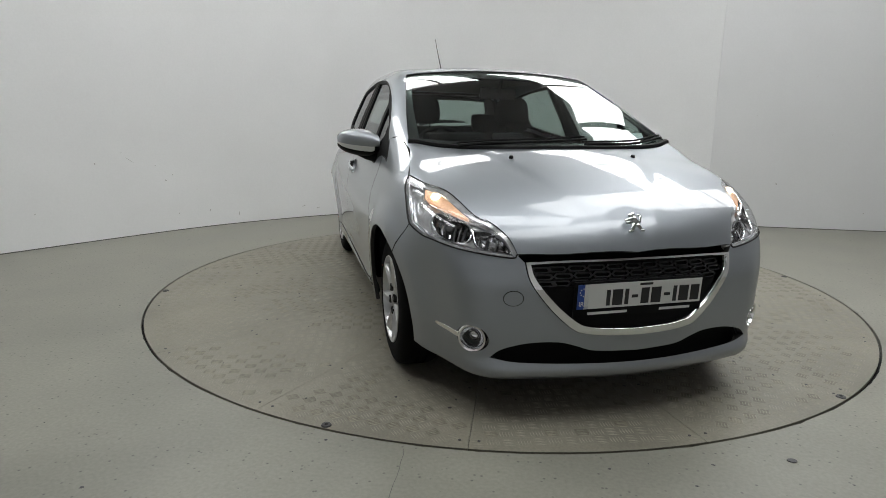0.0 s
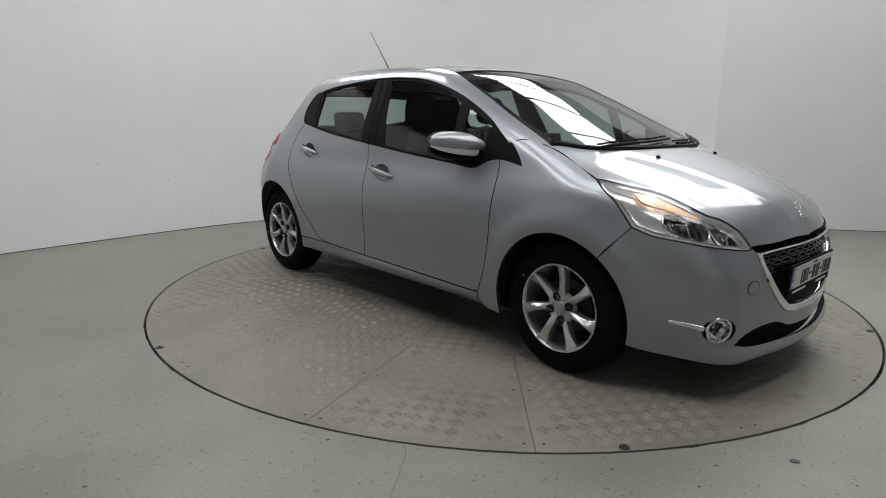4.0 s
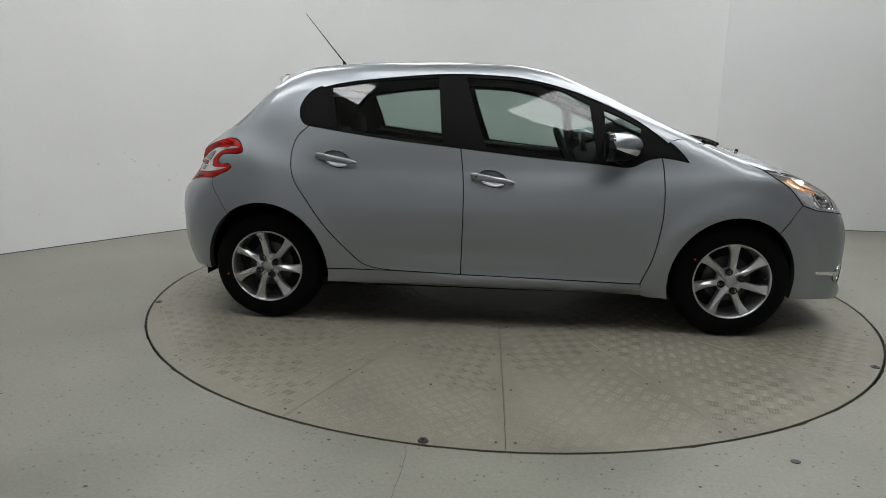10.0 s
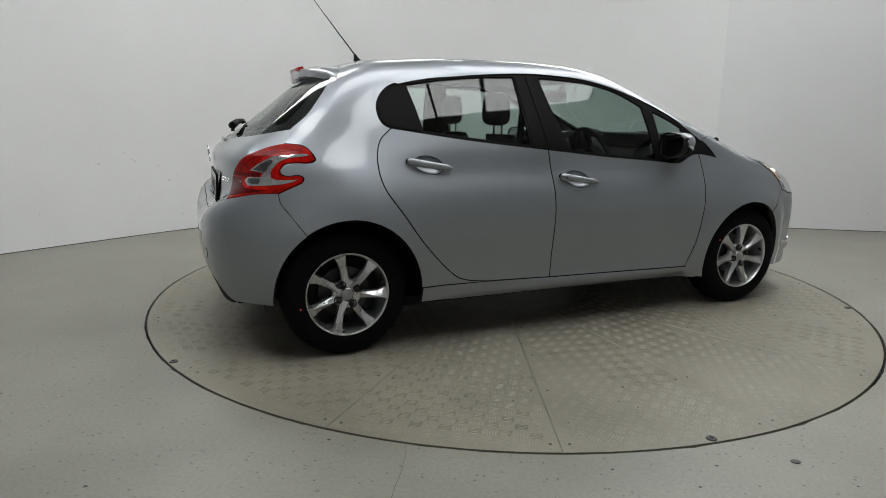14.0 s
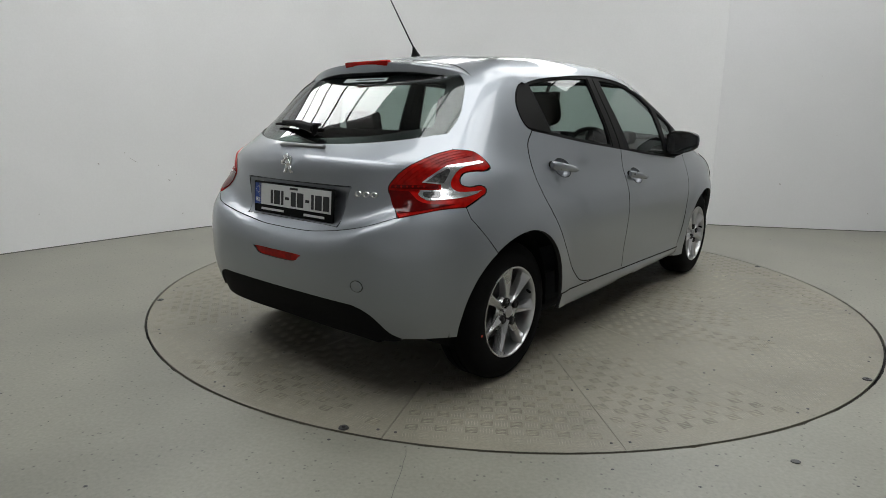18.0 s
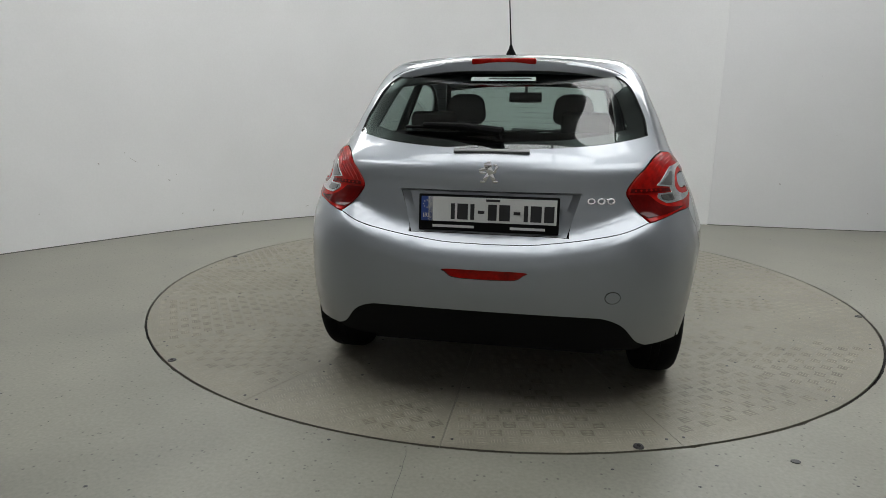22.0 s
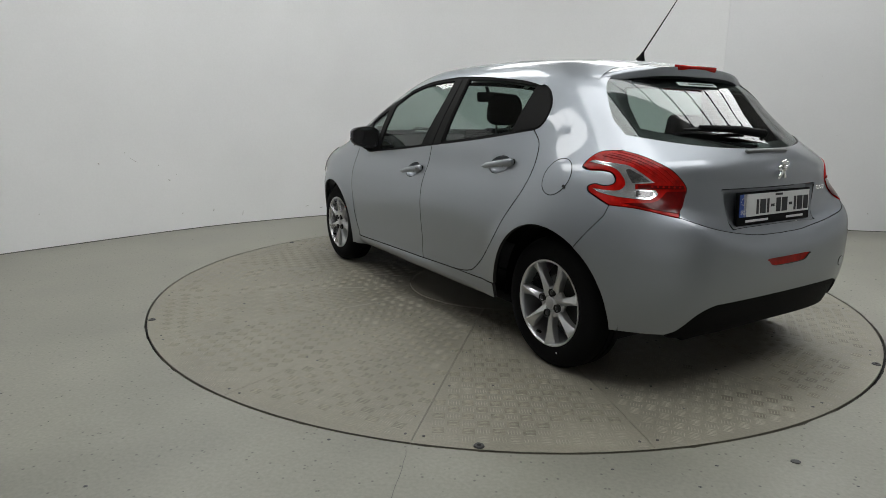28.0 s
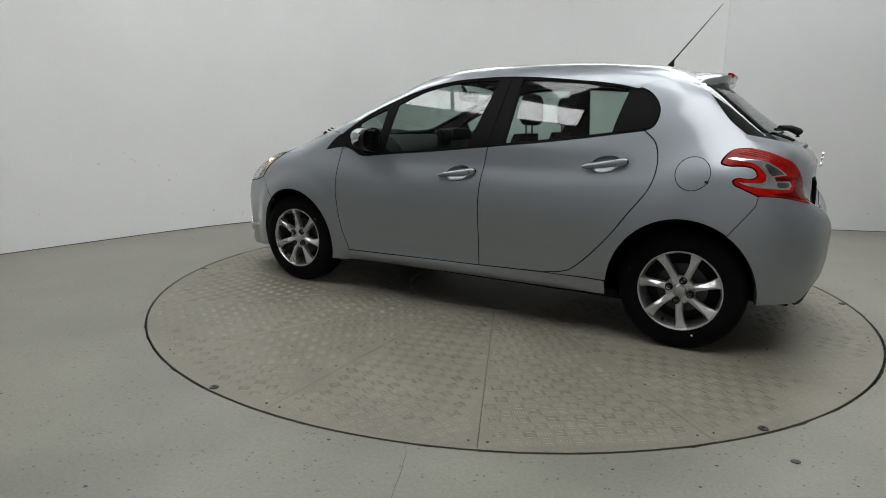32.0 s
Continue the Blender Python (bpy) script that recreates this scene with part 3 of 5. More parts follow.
# ---- the car ----
DLO_TOP = S((1.002, .929), (.934, 1.007), (.823, 1.088), (.715, 1.158), (.513, 1.253), (.335, 1.316), (.153, 1.358), (0, 1.374), (-.219, 1.382), (-.474, 1.371), (-.669, 1.354), (-.867, 1.330), (-.955, 1.31))
DLO_BACK = S((-.955, 1.31), (-1.012, 1.287), (-1.055, 1.247), (-1.08, 1.195), (-1.076, 1.14), (-1.055, 1.106), (-1.023, 1.091))
BELT_REAR = S((-1.023, 1.091), (-.628, 1.034), (-.183, .985))
BELT_FRONT = S((-.183, .985), (.183, .946), (.474, .921), (.60, .909), (.66, .902), (.72, .906), (.79, .939), (.861, .953))
SAIL_LOW = S((.861, .953), (.93, .944), (1.002, .929))
GAP_FRONT = S((.861, .953), (.872, .901), (.877, .789), (.872, .616), (.843, .437), (.789, .288))
GAP_MID = S((-.171, .307), (-.166, .5), (-.162, .66), (-.165, .812), (-.183, .985))
GAP_REAR = S((-.55, .320), (-.66, .336), (-.743, .377), (-.892, .533), (-1.005, .69), (-1.088, .815), (-1.109, .93), (-1.085, 1.03), (-1.023, 1.091))
LOW_FRONT = S((.789, .288), (.3, .298), (-.171, .307))
LOW_REAR = S((-.171, .307), (-.36, .314), (-.55, .320))


def arch(cx, rx, rz, a0, a1, n=22, cz=.3):
    return S(*((cx + rx * math.cos(radians(a)), cz + rz * math.sin(radians(a))) for a in np.linspace(a0, a1, n)))


ARCH_F, ARCH_R = (1.262, .334, .355), (-1.262, .352, .378)
HOOD_SIDE = F((1.071, 1.029), (1.177, .988), (1.345, .913), (1.383, .897))
LAMP_LOW = [(1.383, .762, .897), (1.44, .785, .856), (1.51, .80, .809), (1.589, .803, .719)]
LAMP_FOOT = [(1.589, .803, .719), (1.68, .772, .69), (1.76, .738, .68), (1.875, .626, .655), (1.928, .49, .637), (1.928, .465, .648)]
LAMP_TOP = [(1.928, .465, .648), (1.889, .488, .706), (1.827, .542, .757), (1.775, .59, .78), (1.616, .65, .851), (1.522, .72, .875), (1.383, .762, .897)]
LAMP_LOW, LAMP_FOOT, LAMP_TOP = (snap(LAMP_ROUND, q) for q in (LAMP_LOW, LAMP_FOOT, LAMP_TOP))
SEAM_F = S((1.589, .719), (1.535, .655), (1.47, .579))
SEAM_R = S((-1.462, .613), (-1.51, .68), (-1.565, .757))
LAMP_EDGE = F((-1.57, .80), (-1.50, .832), (-1.466, .848), (-1.455, .868), (-1.478, .879), (-1.52, .874), (-1.548, .884), (-1.548, .905), (-1.525, .928), (-1.48, .935), (-1.43, .934), (-1.395, .947), (-1.412, .985), (-1.445, 1.01), (-1.514, 1.016))
LAMP_R_LOW = [LAMP_EDGE[0], *snap(TAIL_LAMP, [(-1.655, .70, .793), (-1.739, .573, .763)])]
WS_SIDE = [(.29, .562, 1.384), (.5, .605, 1.3), (.8, .662, 1.15), (1.107, .712, 1.024)]
HATCH_EDGE = [(-1.514, .665, 1.016), (-1.487, .655, 1.075), (-1.40, .64, 1.15), (-1.323, .60, 1.245), (-1.265, .57, 1.32), (-1.235, .54, 1.365)]


CUPS = ((-.855, .917), (-.012, .829))


def cup_ring(x, z, k=1.0, n=26):
    """The oval edge of a hand cup in a door, tilted with its handle."""
    return S(*((x + k * .071 * math.cos(t), z - k * .15 * .071 * math.cos(t) + k * .041 * math.copysign(abs(math.sin(t)) ** .85, math.sin(t))) for t in np.linspace(0, 2 * math.pi, n, endpoint=False)))


def build_cup(car, x, z, s):
    rows = []
    for k, deep in ((1.0, 0), (.985, .006), (.93, .016), (.78, .026), (.5, .031), (.2, .033)):
        p, n = on_skin(SIDE, SIDE.plan(np.array(cup_ring(x, z, k))))
        rows.append([(a[0], s * a[1], a[2]) for a in p - deep * n])
    m = len(rows[0])
    verts = [v for r in rows for v in r]
    faces = [(i * m + k, i * m + (k + 1) % m, (i + 1) * m + (k + 1) % m, (i + 1) * m + k)[::s] for i in range(len(rows) - 1) for k in range(m)]
    faces.append(tuple(range((len(rows) - 1) * m, len(rows) * m))[::s])
    return mesh_object("handle_cup", verts, faces, PAINT, car)


def build_car():
    car = new("car")
    tagged(car, "silver five-door hatchback with alloy wheels on the turntable", "car")
    # flanks
    both("front_door", SIDE, bend(GAP_FRONT, LOW_FRONT, GAP_MID, BELT_FRONT), PAINT, car, holes=[cup_ring(*CUPS[1])], soft=.02, label="silver front door")
    both("rear_door", SIDE, bend(GAP_MID[::-1], LOW_REAR, GAP_REAR, BELT_REAR), PAINT, car, holes=[cup_ring(*CUPS[0])], soft=.03, label="silver rear door")
    cx, rx, rz = ARCH_F
    a = math.degrees(math.acos((1.47 - cx) / rx))
    fender = bend(GAP_FRONT, S((.789, .288), (.80, .215), (.90, .208)), arch(cx, rx, rz, 196, a), SEAM_F[::-1], LAMP_LOW[::-1], HOOD_SIDE[::-1],
                  S((1.071, 1.029), (1.0, 1.05), (.895, 1.036)), S((.895, 1.036), (.934, 1.007), (.97, .97), (1.002, .929)), SAIL_LOW[::-1])
    both("fender", SIDE, fender, PAINT, car, soft=.02)
    cx, rx, rz = ARCH_R
    a = math.degrees(math.acos((-1.462 - cx) / rx))
    quarter = bend(GAP_REAR[::-1], S((-.55, .32), (-.905, .322)), arch(cx, rx, rz, 3.3, a), SEAM_R, [SEAM_R[-1], LAMP_EDGE[0]],
                   LAMP_EDGE, [LAMP_EDGE[-1], *HATCH_EDGE[1:]], F((-1.235, 1.365), (-1.1, 1.345), (-.955, 1.31)), DLO_BACK)
    both("rear_quarter", SIDE, quarter, PAINT, car, step=.022, soft=.085)
    both("sill", SIDE, bend(LOW_FRONT, LOW_REAR, S((-.55, .320), (-.905, .322)), S((-.905, .322), (-.912, .245)), S((-.912, .245), (.3, .228), (.80, .215)), S((.80, .215), (.789, .288))), PAINT, car, gap=.003, lift=.003)
    # roof with the windscreen pillars
    edge = bend([(.25, 0, 1.42), (.262, .3, 1.41), (.29, .562, 1.384)], WS_SIDE, [(1.107, .712, 1.024), *F((1.071, 1.029), (1.0, 1.05), (.895, 1.036))],
                F(*((x, z) for x, _, z in DLO_TOP[2:])), [*F((-.955, 1.31), (-1.1, 1.345)), (-1.235, .54, 1.365)], [(-1.235, .54, 1.365), (-1.2, .45, 1.4), (-1.16, .2, 1.42), (-1.155, 0, 1.42)])
    panel("roof", ABOVE, mirror(edge), PAINT, car, gap=-.004, flange=0.0, step=.03, soft=.05, lift=.0006, label="silver roof with windscreen pillars")
    screen = bend([(.25, 0, 1.42), (.262, .3, 1.41), (.29, .562, 1.384)], WS_SIDE, [(1.107, .712, 1.024), (1.2, .55, 1.02), (1.29, .25, 1.02), (1.31, 0, 1.02)])
    glass = panel("windscreen", SCREEN, mirror(screen), GLASS, car, gap=.006, flange=0, lift=-.004, step=.03, soft=.1, form=screen_form, label="tinted windscreen with a black border")
    glass.visible_shadow = False
    band = bend([(.40, 0, 1.37), (.40, .3, 1.37), (.41, .545, 1.34)], [(.41, .545, 1.34), (.7, .6, 1.2), (1.06, .645, 1.03)], [(1.06, .645, 1.03), (1.14, .5, 1.04), (1.215, .25, 1.05), (1.235, 0, 1.05)])
    panel("screen_border", SCREEN, mirror(screen), GLOSS_BLACK, glass, holes=[mirror(band)], gap=.003, flange=.01, lift=-.007)
    hood = bend([(1.325, 0, 1.02), (1.305, .25, 1.02), (1.215, .55, 1.02), (1.09, .722, 1.024)], [(1.09, .722, 1.024), *HOOD_SIDE[1:]], LAMP_TOP[::-1], [LAMP_TOP[0], *snap(NOSE_ROUND, [(1.94, .425, .650), (1.972, .28, .650), (1.998, 0, .651)])])
    panel("bonnet", BONNET, mirror(hood), PAINT, car, gap=.0015, step=.02, soft=.012, label="silver bonnet with two washer jets")
    # windows of one flank
    frame_f = bend(BELT_FRONT, SAIL_LOW, DLO_TOP, DLO_BACK, BELT_REAR)
    win_f = bend(S((-.045, .985), (.2, .957), (.45, .934), (.535, .928)), S((.535, .928), (.492, 1.22)), S((.492, 1.22), (.335, 1.295), (.153, 1.338), (0, 1.353), (-.165, 1.358)), S((-.165, 1.358), (-.11, 1.17), (-.045, .985)))
    win_q = bend(S((.585, .97), (.565, 1.195)), S((.565, 1.195), (.66, 1.155), (.76, 1.105)), S((.76, 1.105), (.74, 1.0)), S((.74, 1.0), (.585, .97)))
    win_r = bend(S((-.285, 1.012), (-.318, 1.358)), S((-.318, 1.358), (-.5, 1.35), (-.69, 1.334), (-.915, 1.302)), S((-.915, 1.302), (-.885, 1.19), (-.862, 1.083)), S((-.862, 1.083), (-.6, 1.047), (-.285, 1.012)))
    both("window_surround", SIDE, frame_f, BLACK, car, holes=[win_f, win_q, win_r], gap=.001, flange=.012, lift=-.006, label="black window surround and middle pillar")
    for out, nm in ((win_f, "front_side_window"), (win_q, "quarter_window"), (win_r, "rear_side_window")):
        for g in both(nm, SIDE, out, GLASS, car, gap=-.004, flange=0, lift=-.014, step=.05, soft=.12, form=flank_form):
            g.visible_shadow = False
    both("corner_panel", SIDE, bend(S((-.945, 1.30), (-.912, 1.19), (-.885, 1.078)), S((-.885, 1.078), (-1.018, 1.098), (-1.05, 1.113), (-1.069, 1.143), (-1.072, 1.195), (-1.048, 1.243), (-1.008, 1.279), (-.945, 1.30))), SATIN_BLACK, car, gap=.002, flange=.008, lift=-.002, label="glossy dark corner panel")
    both("pillar_trim", SIDE, bend(S((-.125, .98), (-.19, 1.362)), S((-.19, 1.362), (-.245, 1.365)), S((-.245, 1.365), (-.178, .984)), S((-.178, .984), (-.125, .98))), SATIN_BLACK, car, gap=.001, flange=.006, lift=-.002)
    both("pillar_trim", SIDE, bend(S((-.188, .987), (-.252, 1.365)), S((-.252, 1.365), (-.31, 1.365)), S((-.31, 1.365), (-.27, .995)), S((-.27, .995), (-.188, .987))), SATIN_BLACK, car, gap=.001, flange=.006, lift=-.002)
    build_front(car)
    build_rear(car)
    build_details(car)
    build_cabin(car)
    for x in (1.269, -1.269):
        for s in (1, -1):
            build_wheel(car, x, s)
    return car


def ring_on(view, at, r, n=20, squash=1.0):
    """A round outline on the skin about a point, in the view's plane."""
    c = view.plan(np.array(at, float))
    e = np.stack([c + r * np.array([math.cos(t), squash * math.sin(t)]) for t in np.linspace(0, 2 * math.pi, n, endpoint=False)])
    return on_skin(view, e)[0].tolist()


GRILLE_U = [(1.95, 0, .339), (1.95, .12, .343), (1.95, .2, .352), (1.95, .25, .37), (1.95, .335, .447), (1.95, .415, .548), (1.94, .438, .622)]
GRILLE = bend(GRILLE_U, [(1.94, .438, .622), (1.97, .28, .629), (2.0, 0, .634)])
SLOT = bend([(2, 0, .272), (2, .17, .28), (2, .24, .30), (1.98, .31, .318), (1.96, .42, .316), (1.93, .51, .292), (1.92, .552, .26)], [(1.92, .552, .26), (1.95, .45, .244), (2, .2, .237), (2, 0, .236)])


def build_front(car):
    cx, rx, rz = ARCH_F
    a = math.degrees(math.acos((1.47 - cx) / rx))
    wheel_cut = [(x, half_width(min(x, 1.75), max(z, .2)), z) for x, _, z in arch(cx, rx, rz, a, -14, 14)]
    out = bend(GRILLE_U, [(1.94, .438, .622), LAMP_TOP[0]], LAMP_FOOT[::-1], F(*((x, z) for x, _, z in SEAM_F)),
               wheel_cut, [wheel_cut[-1], (1.75, .71, .19), (1.87, .55, .176), (1.93, .413, .172), (1.98, .2, .172), (1.99, 0, .172)])
    fog = ring_on(NOSE_ROUND, (1.903, .626, .327), .05)
    fog_r = [(x, -y, z) for x, y, z in fog]
    panel("front_bumper", NOSE_ROUND, mirror(out), PAINT, car, holes=[mirror(SLOT), fog, fog_r], step=.022, gap=.0015, flange=.03, label="silver front bumper")
    # chrome-rimmed grille with two rows of links in black
    panel("grille_back", NOSE_ROUND, mirror(GRILLE), GAP, car, lift=-.06, flange=0, gap=-.01)
    inner = bend([(1.95, 0, .368), (1.95, .12, .372), (1.95, .185, .38), (1.95, .23, .396), (1.95, .31, .463), (1.95, .395, .56), (1.94, .414, .612)], [(1.94, .414, .612), (1.97, .28, .619), (2.0, 0, .624)])
    panel("grille_rim", NOSE_ROUND, mirror(GRILLE), CHROME, car, holes=[mirror(inner)], step=.015, gap=.0015, flange=.022, lift=.007, label="chrome grille rim")
    mask = bend([(1.95, 0, .365), (1.95, .18, .376), (1.95, .24, .40), (1.95, .33, .487), (1.95, .36, .53)], [(1.95, .36, .53), (1.97, .2, .53), (2, 0, .53)])
    panel("grille_mask", NOSE_ROUND, mirror(mask), BLACK, car, lift=-.018, gap=0, flange=.01)
    for row, z in enumerate((.545, .572, .598)):
        wide = (.385, .40, .405)[row]
        n = 11
        for i in range(n):
            y = -wide + 2 * wide * (i + (.5 if row % 2 else .2) * .9) / n
            y = max(-wide + .03, min(wide - .03, y))
            c = NOSE_ROUND.plan(np.array([[2.0 - .35 * y * y, y, z + .012 * (1 - (y / .4) ** 2) - .004]]))[0]
            o = []
            for w, h in ((.031, .0115), (.023, .0055)):
                o.append(np.array([c + np.array([sx * w * fx, sy * h]) for sx, sy, fx in ((-1, 0, 1), (-1, -1, .75), (1, -1, .75), (1, 0, 1), (1, 1, .75), (-1, 1, .75))]))
            p0, n0 = on_skin(NOSE_ROUND, np.concatenate(o))
            p0 = p0 - .014 * n0
            back = p0 - .012 * n0
            verts = np.concatenate([p0, back])
            faces = []
            for k in range(6):
                j = (k + 1) % 6
                faces += [(k, j, 6 + j, 6 + k), (6 + k, 6 + j, 18 + j, 18 + k), (j, k, 12 + k, 12 + j)]
            mesh_object("grille_link", verts, faces, GLOSS_BLACK, car, shade=False)
    lower = panel("intake", NOSE_ROUND, mirror(SLOT), PLASTIC, car, lift=-.05, flange=0, gap=-.012, label="black lower air intake")
    for s in (1, -1):
        p, n = on_skin(NOSE_ROUND, NOSE_ROUND.plan(np.array([[1.903, .626, .327]])))
        at, way = Vector(p[0]), Vector(n[0])
        way = (way + Vector((1, 0, 0)) * .35).normalized()
        at = at - way * .011
        if s < 0:
            at.y, way.y = -at.y, -way.y
        m = Matrix.Translation(at) @ way.to_track_quat("Z", "Y").to_matrix().to_4x4()
        lamp = part("fog_lamp", lathe([(.054, -.02), (.057, .004), (.054, .009), (.047, .007), (.044, -.004), (.043, -.02)], 36, m), CHROME, car, "round fog lamp with a chrome rim")
        part("reflector", lathe([(.043, -.012), (.036, -.03), (.018, -.042), (.001, -.044)], 24, m), CHROME, lamp)
        part("lamp_ring", lathe([(.018, -.03), (.02, -.022), (.016, -.02), (.014, -.03)], 20, m), DARK_METAL, lamp)
        part("lens", lathe([(.044, -.006), (.03, 0), (.001, .003)], 24, m), LENS, lamp)
        both_line = bend([(1.868, .672, .341), (1.83, .715, .348), (1.785, .757, .352)], [(1.785, .757, .352), (1.778, .763, .346), (1.785, .757, .339)], [(1.785, .757, .339), (1.83, .715, .331), (1.868, .672, .322)])
        panel("fog_trim", NOSE_ROUND, both_line, CHROME, car, side=s, step=.012, gap=0, flange=.008, lift=.003, label="chrome fin beside the fog lamp")
        panel("tow_cover", NOSE_ROUND, ring_on(NOSE_ROUND, (1.955, -.484, .491), .027), PAINT, car, step=.012, gap=0, flange=.006, lift=.0022) if s > 0 else None
        groove("tow_cover_gap", NOSE_ROUND, ring_on(NOSE_ROUND, (1.955, -.484, .491), .0285), car) if s > 0 else None
    for s in (1, -1):
        build_headlamp(car, s)


def groove(name, view, ring, car, r=.0016, side=1):
    p, n = on_skin(view, view.plan(np.array(ring)))
    p = p + .0004 * n
    if side < 0:
        p[:, 1] *= -1
    return part(name, sweep([*map(tuple, p), tuple(p[0])], r, 5), GAP, car)


def dish(name, view, ring, steps, mat, parent, s, label=""):
    """A faceted bowl sunk into the skin: rings drawn in towards their middle, step by step deeper."""
    q = view.plan(np.array(ring))
    c, rows = q.mean(0), []
    axis = on_skin(view, q)[1].mean(0)
    axis = axis / np.linalg.norm(axis)
    for k, deep in steps:
        p = on_skin(view, c + (q - c) * k)[0] - deep * axis
        rows.append(p * np.array([1, s, 1]))
    m = len(q)
    faces = [(i * m + k, i * m + (k + 1) % m, (i + 1) * m + (k + 1) % m, (i + 1) * m + k)[::s] for i in range(len(rows) - 1) for k in range(m)]
    faces.append(tuple(range((len(rows) - 1) * m, len(rows) * m))[::s])
    return mesh_object(name, [v for r in rows for v in r], faces, mat, parent, label, shade=False)


LAMP_STRIP = bend([(1.53, .73, .869), (1.56, .674, .870), (1.655, .625, .837), (1.75, .595, .795), (1.785, .61, .768)], [(1.785, .61, .768), (1.712, .68, .795), (1.60, .745, .826), (1.53, .73, .869)])
LAMP_CUP = bend([(1.695, .753, .748), (1.687, .725, .787), (1.734, .668, .785), (1.806, .615, .752), (1.844, .628, .707), (1.832, .67, .688), (1.77, .727, .696), (1.72, .748, .72), (1.695, .753, .748)], n=4)
LAMP_CUP_SMALL = bend([(1.822, .606, .738), (1.854, .537, .732), (1.893, .489, .702), (1.916, .475, .667)], [(1.916, .475, .667), (1.915, .505, .652), (1.888, .575, .665), (1.86, .606, .69), (1.822, .606, .738)], n=4)


def lamp_line(name, pts, deep, r, mat, lamp, s, closed=False):
    """A thin bright bead that follows the lamp's face."""
    p, n = on_skin(LAMP_ROUND, LAMP_ROUND.plan(np.array(pts)))
    p = (p - deep * n) * np.array([1, s, 1])
    path = [tuple(q) for q in p]
    return part(name, sweep(path + path[:1] if closed else path, r, 6), mat, lamp)


def build_headlamp(car, s):
    out = bend(LAMP_LOW, LAMP_FOOT, LAMP_TOP)
    lamp = panel("headlamp", LAMP_ROUND, out, LAMP_GREY, car, side=s, step=.016, gap=.003, flange=0, lift=-.034, holes=[LAMP_CUP, LAMP_CUP_SMALL], label="clear headlamp with a lit amber strip")
    rim = shrink(LAMP_ROUND.plan(np.array(out)), .006)
    panel("bowl", LAMP_ROUND, out, LAMP_GREY, lamp, side=s, step=.02, gap=-.003, flange=.034, lift=-.008, holes=[on_skin(LAMP_ROUND, rim)[0].tolist()])
    panel("indicator", LAMP_ROUND, LAMP_STRIP, AMBER, lamp, side=s, step=.012, gap=.002, flange=.015, lift=-.016, label="lit amber indicator and running light")
    for ring, big in ((LAMP_CUP, True), (LAMP_CUP_SMALL, False)):
        steps = ((1.0, .026), (.99, .036), (.9, .06), (.72, .085), (.45, .098), (.12, .10)) if big else ((1.0, .026), (.97, .036), (.82, .055), (.55, .07), (.15, .076))
        cup = dish("projector", LAMP_ROUND, ring, steps, CUP, lamp, s, "faceted dark chrome reflector cup")
        lamp_line("cup_rim", ring, .026, .004 if big else .003, CHROME, cup, s, True)
        # upright bright and dark bars imitate streaked reflections; the bulb's shield sits inside
        q = LAMP_ROUND.plan(np.array(ring))
        lo, hi, c = q.min(0), q.max(0), q.mean(0)
        for k in range(6 if big else 4):
            u = lo[0] + (hi[0] - lo[0]) * (.2 + .6 * k / (5 if big else 3))
            h = (hi[1] - lo[1]) * (.36 if big else .26)
            p, n = on_skin(LAMP_ROUND, np.array([(u, c[1] - h), (u, c[1] + h * .9)]))
            p = (p - (.058 if big else .046) * n) * np.array([1, s, 1])
            part("flute", sweep([tuple(p[0]), tuple(p[1])], .0045 if k % 2 else .007, 5), CHROME if k % 2 else DARK_METAL, cup, angle=20)
        if big:
            p, n = on_skin(LAMP_ROUND, (c + np.array([0, .012]))[None])
            at, way = Vector((p[0] - .052 * n[0]) * np.array([1, s, 1])), Vector(n[0] * np.array([1, s, 1]))
            part("bulb_shield", lathe([(.019, -.03), (.019, .004), (.014, .011), (.001, .013)], 18, Matrix.Translation(at) @ way.to_track_quat("Z", "Y").to_matrix().to_4x4()), DARK_METAL, cup)
    foot = bend(LAMP_LOW[2:], LAMP_FOOT[:-1])
    inner = shrink(LAMP_ROUND.plan(np.array(out)), .013)
    k = [int(np.argmin(np.hypot(*(inner - q).T))) for q in LAMP_ROUND.plan(np.array(foot))]
    lamp_line("edge_bead", on_skin(LAMP_ROUND, inner[sorted(set(k))])[0], .012, .0045, CHROME, lamp, s)
    lamp_line("strip_bead", [LAMP_STRIP[-1], (1.60, .75, .818), (1.712, .69, .788), (1.79, .615, .76), (1.86, .54, .724)], .014, .0035, CHROME, lamp, s)
    p, n = on_skin(LAMP_ROUND, LAMP_ROUND.plan(np.array([(1.61, .70, .842)])))
    c = Vector((p[0] - .017 * n[0]) * np.array([1, s, 1]))
    part("bulb", lathe([(.001, .014), (.014, .011), (.02, 0), (.014, -.011), (.001, -.014)], 16, Matrix.Translation(c) @ pose(0, 0, 0, 0, 20, 0)), BULB, lamp, "glowing bulb")
    # black bead drawn for the dark gap along the lamp's edge
    lamp_line("seal", bend(LAMP_LOW, LAMP_FOOT), -.0005, .0032, GAP, lamp, s)
    lens = panel("lens", LAMP_ROUND, out, LENS, lamp, side=s, step=.022, gap=.0012, flange=.008, lift=0)
    lens.visible_shadow = False


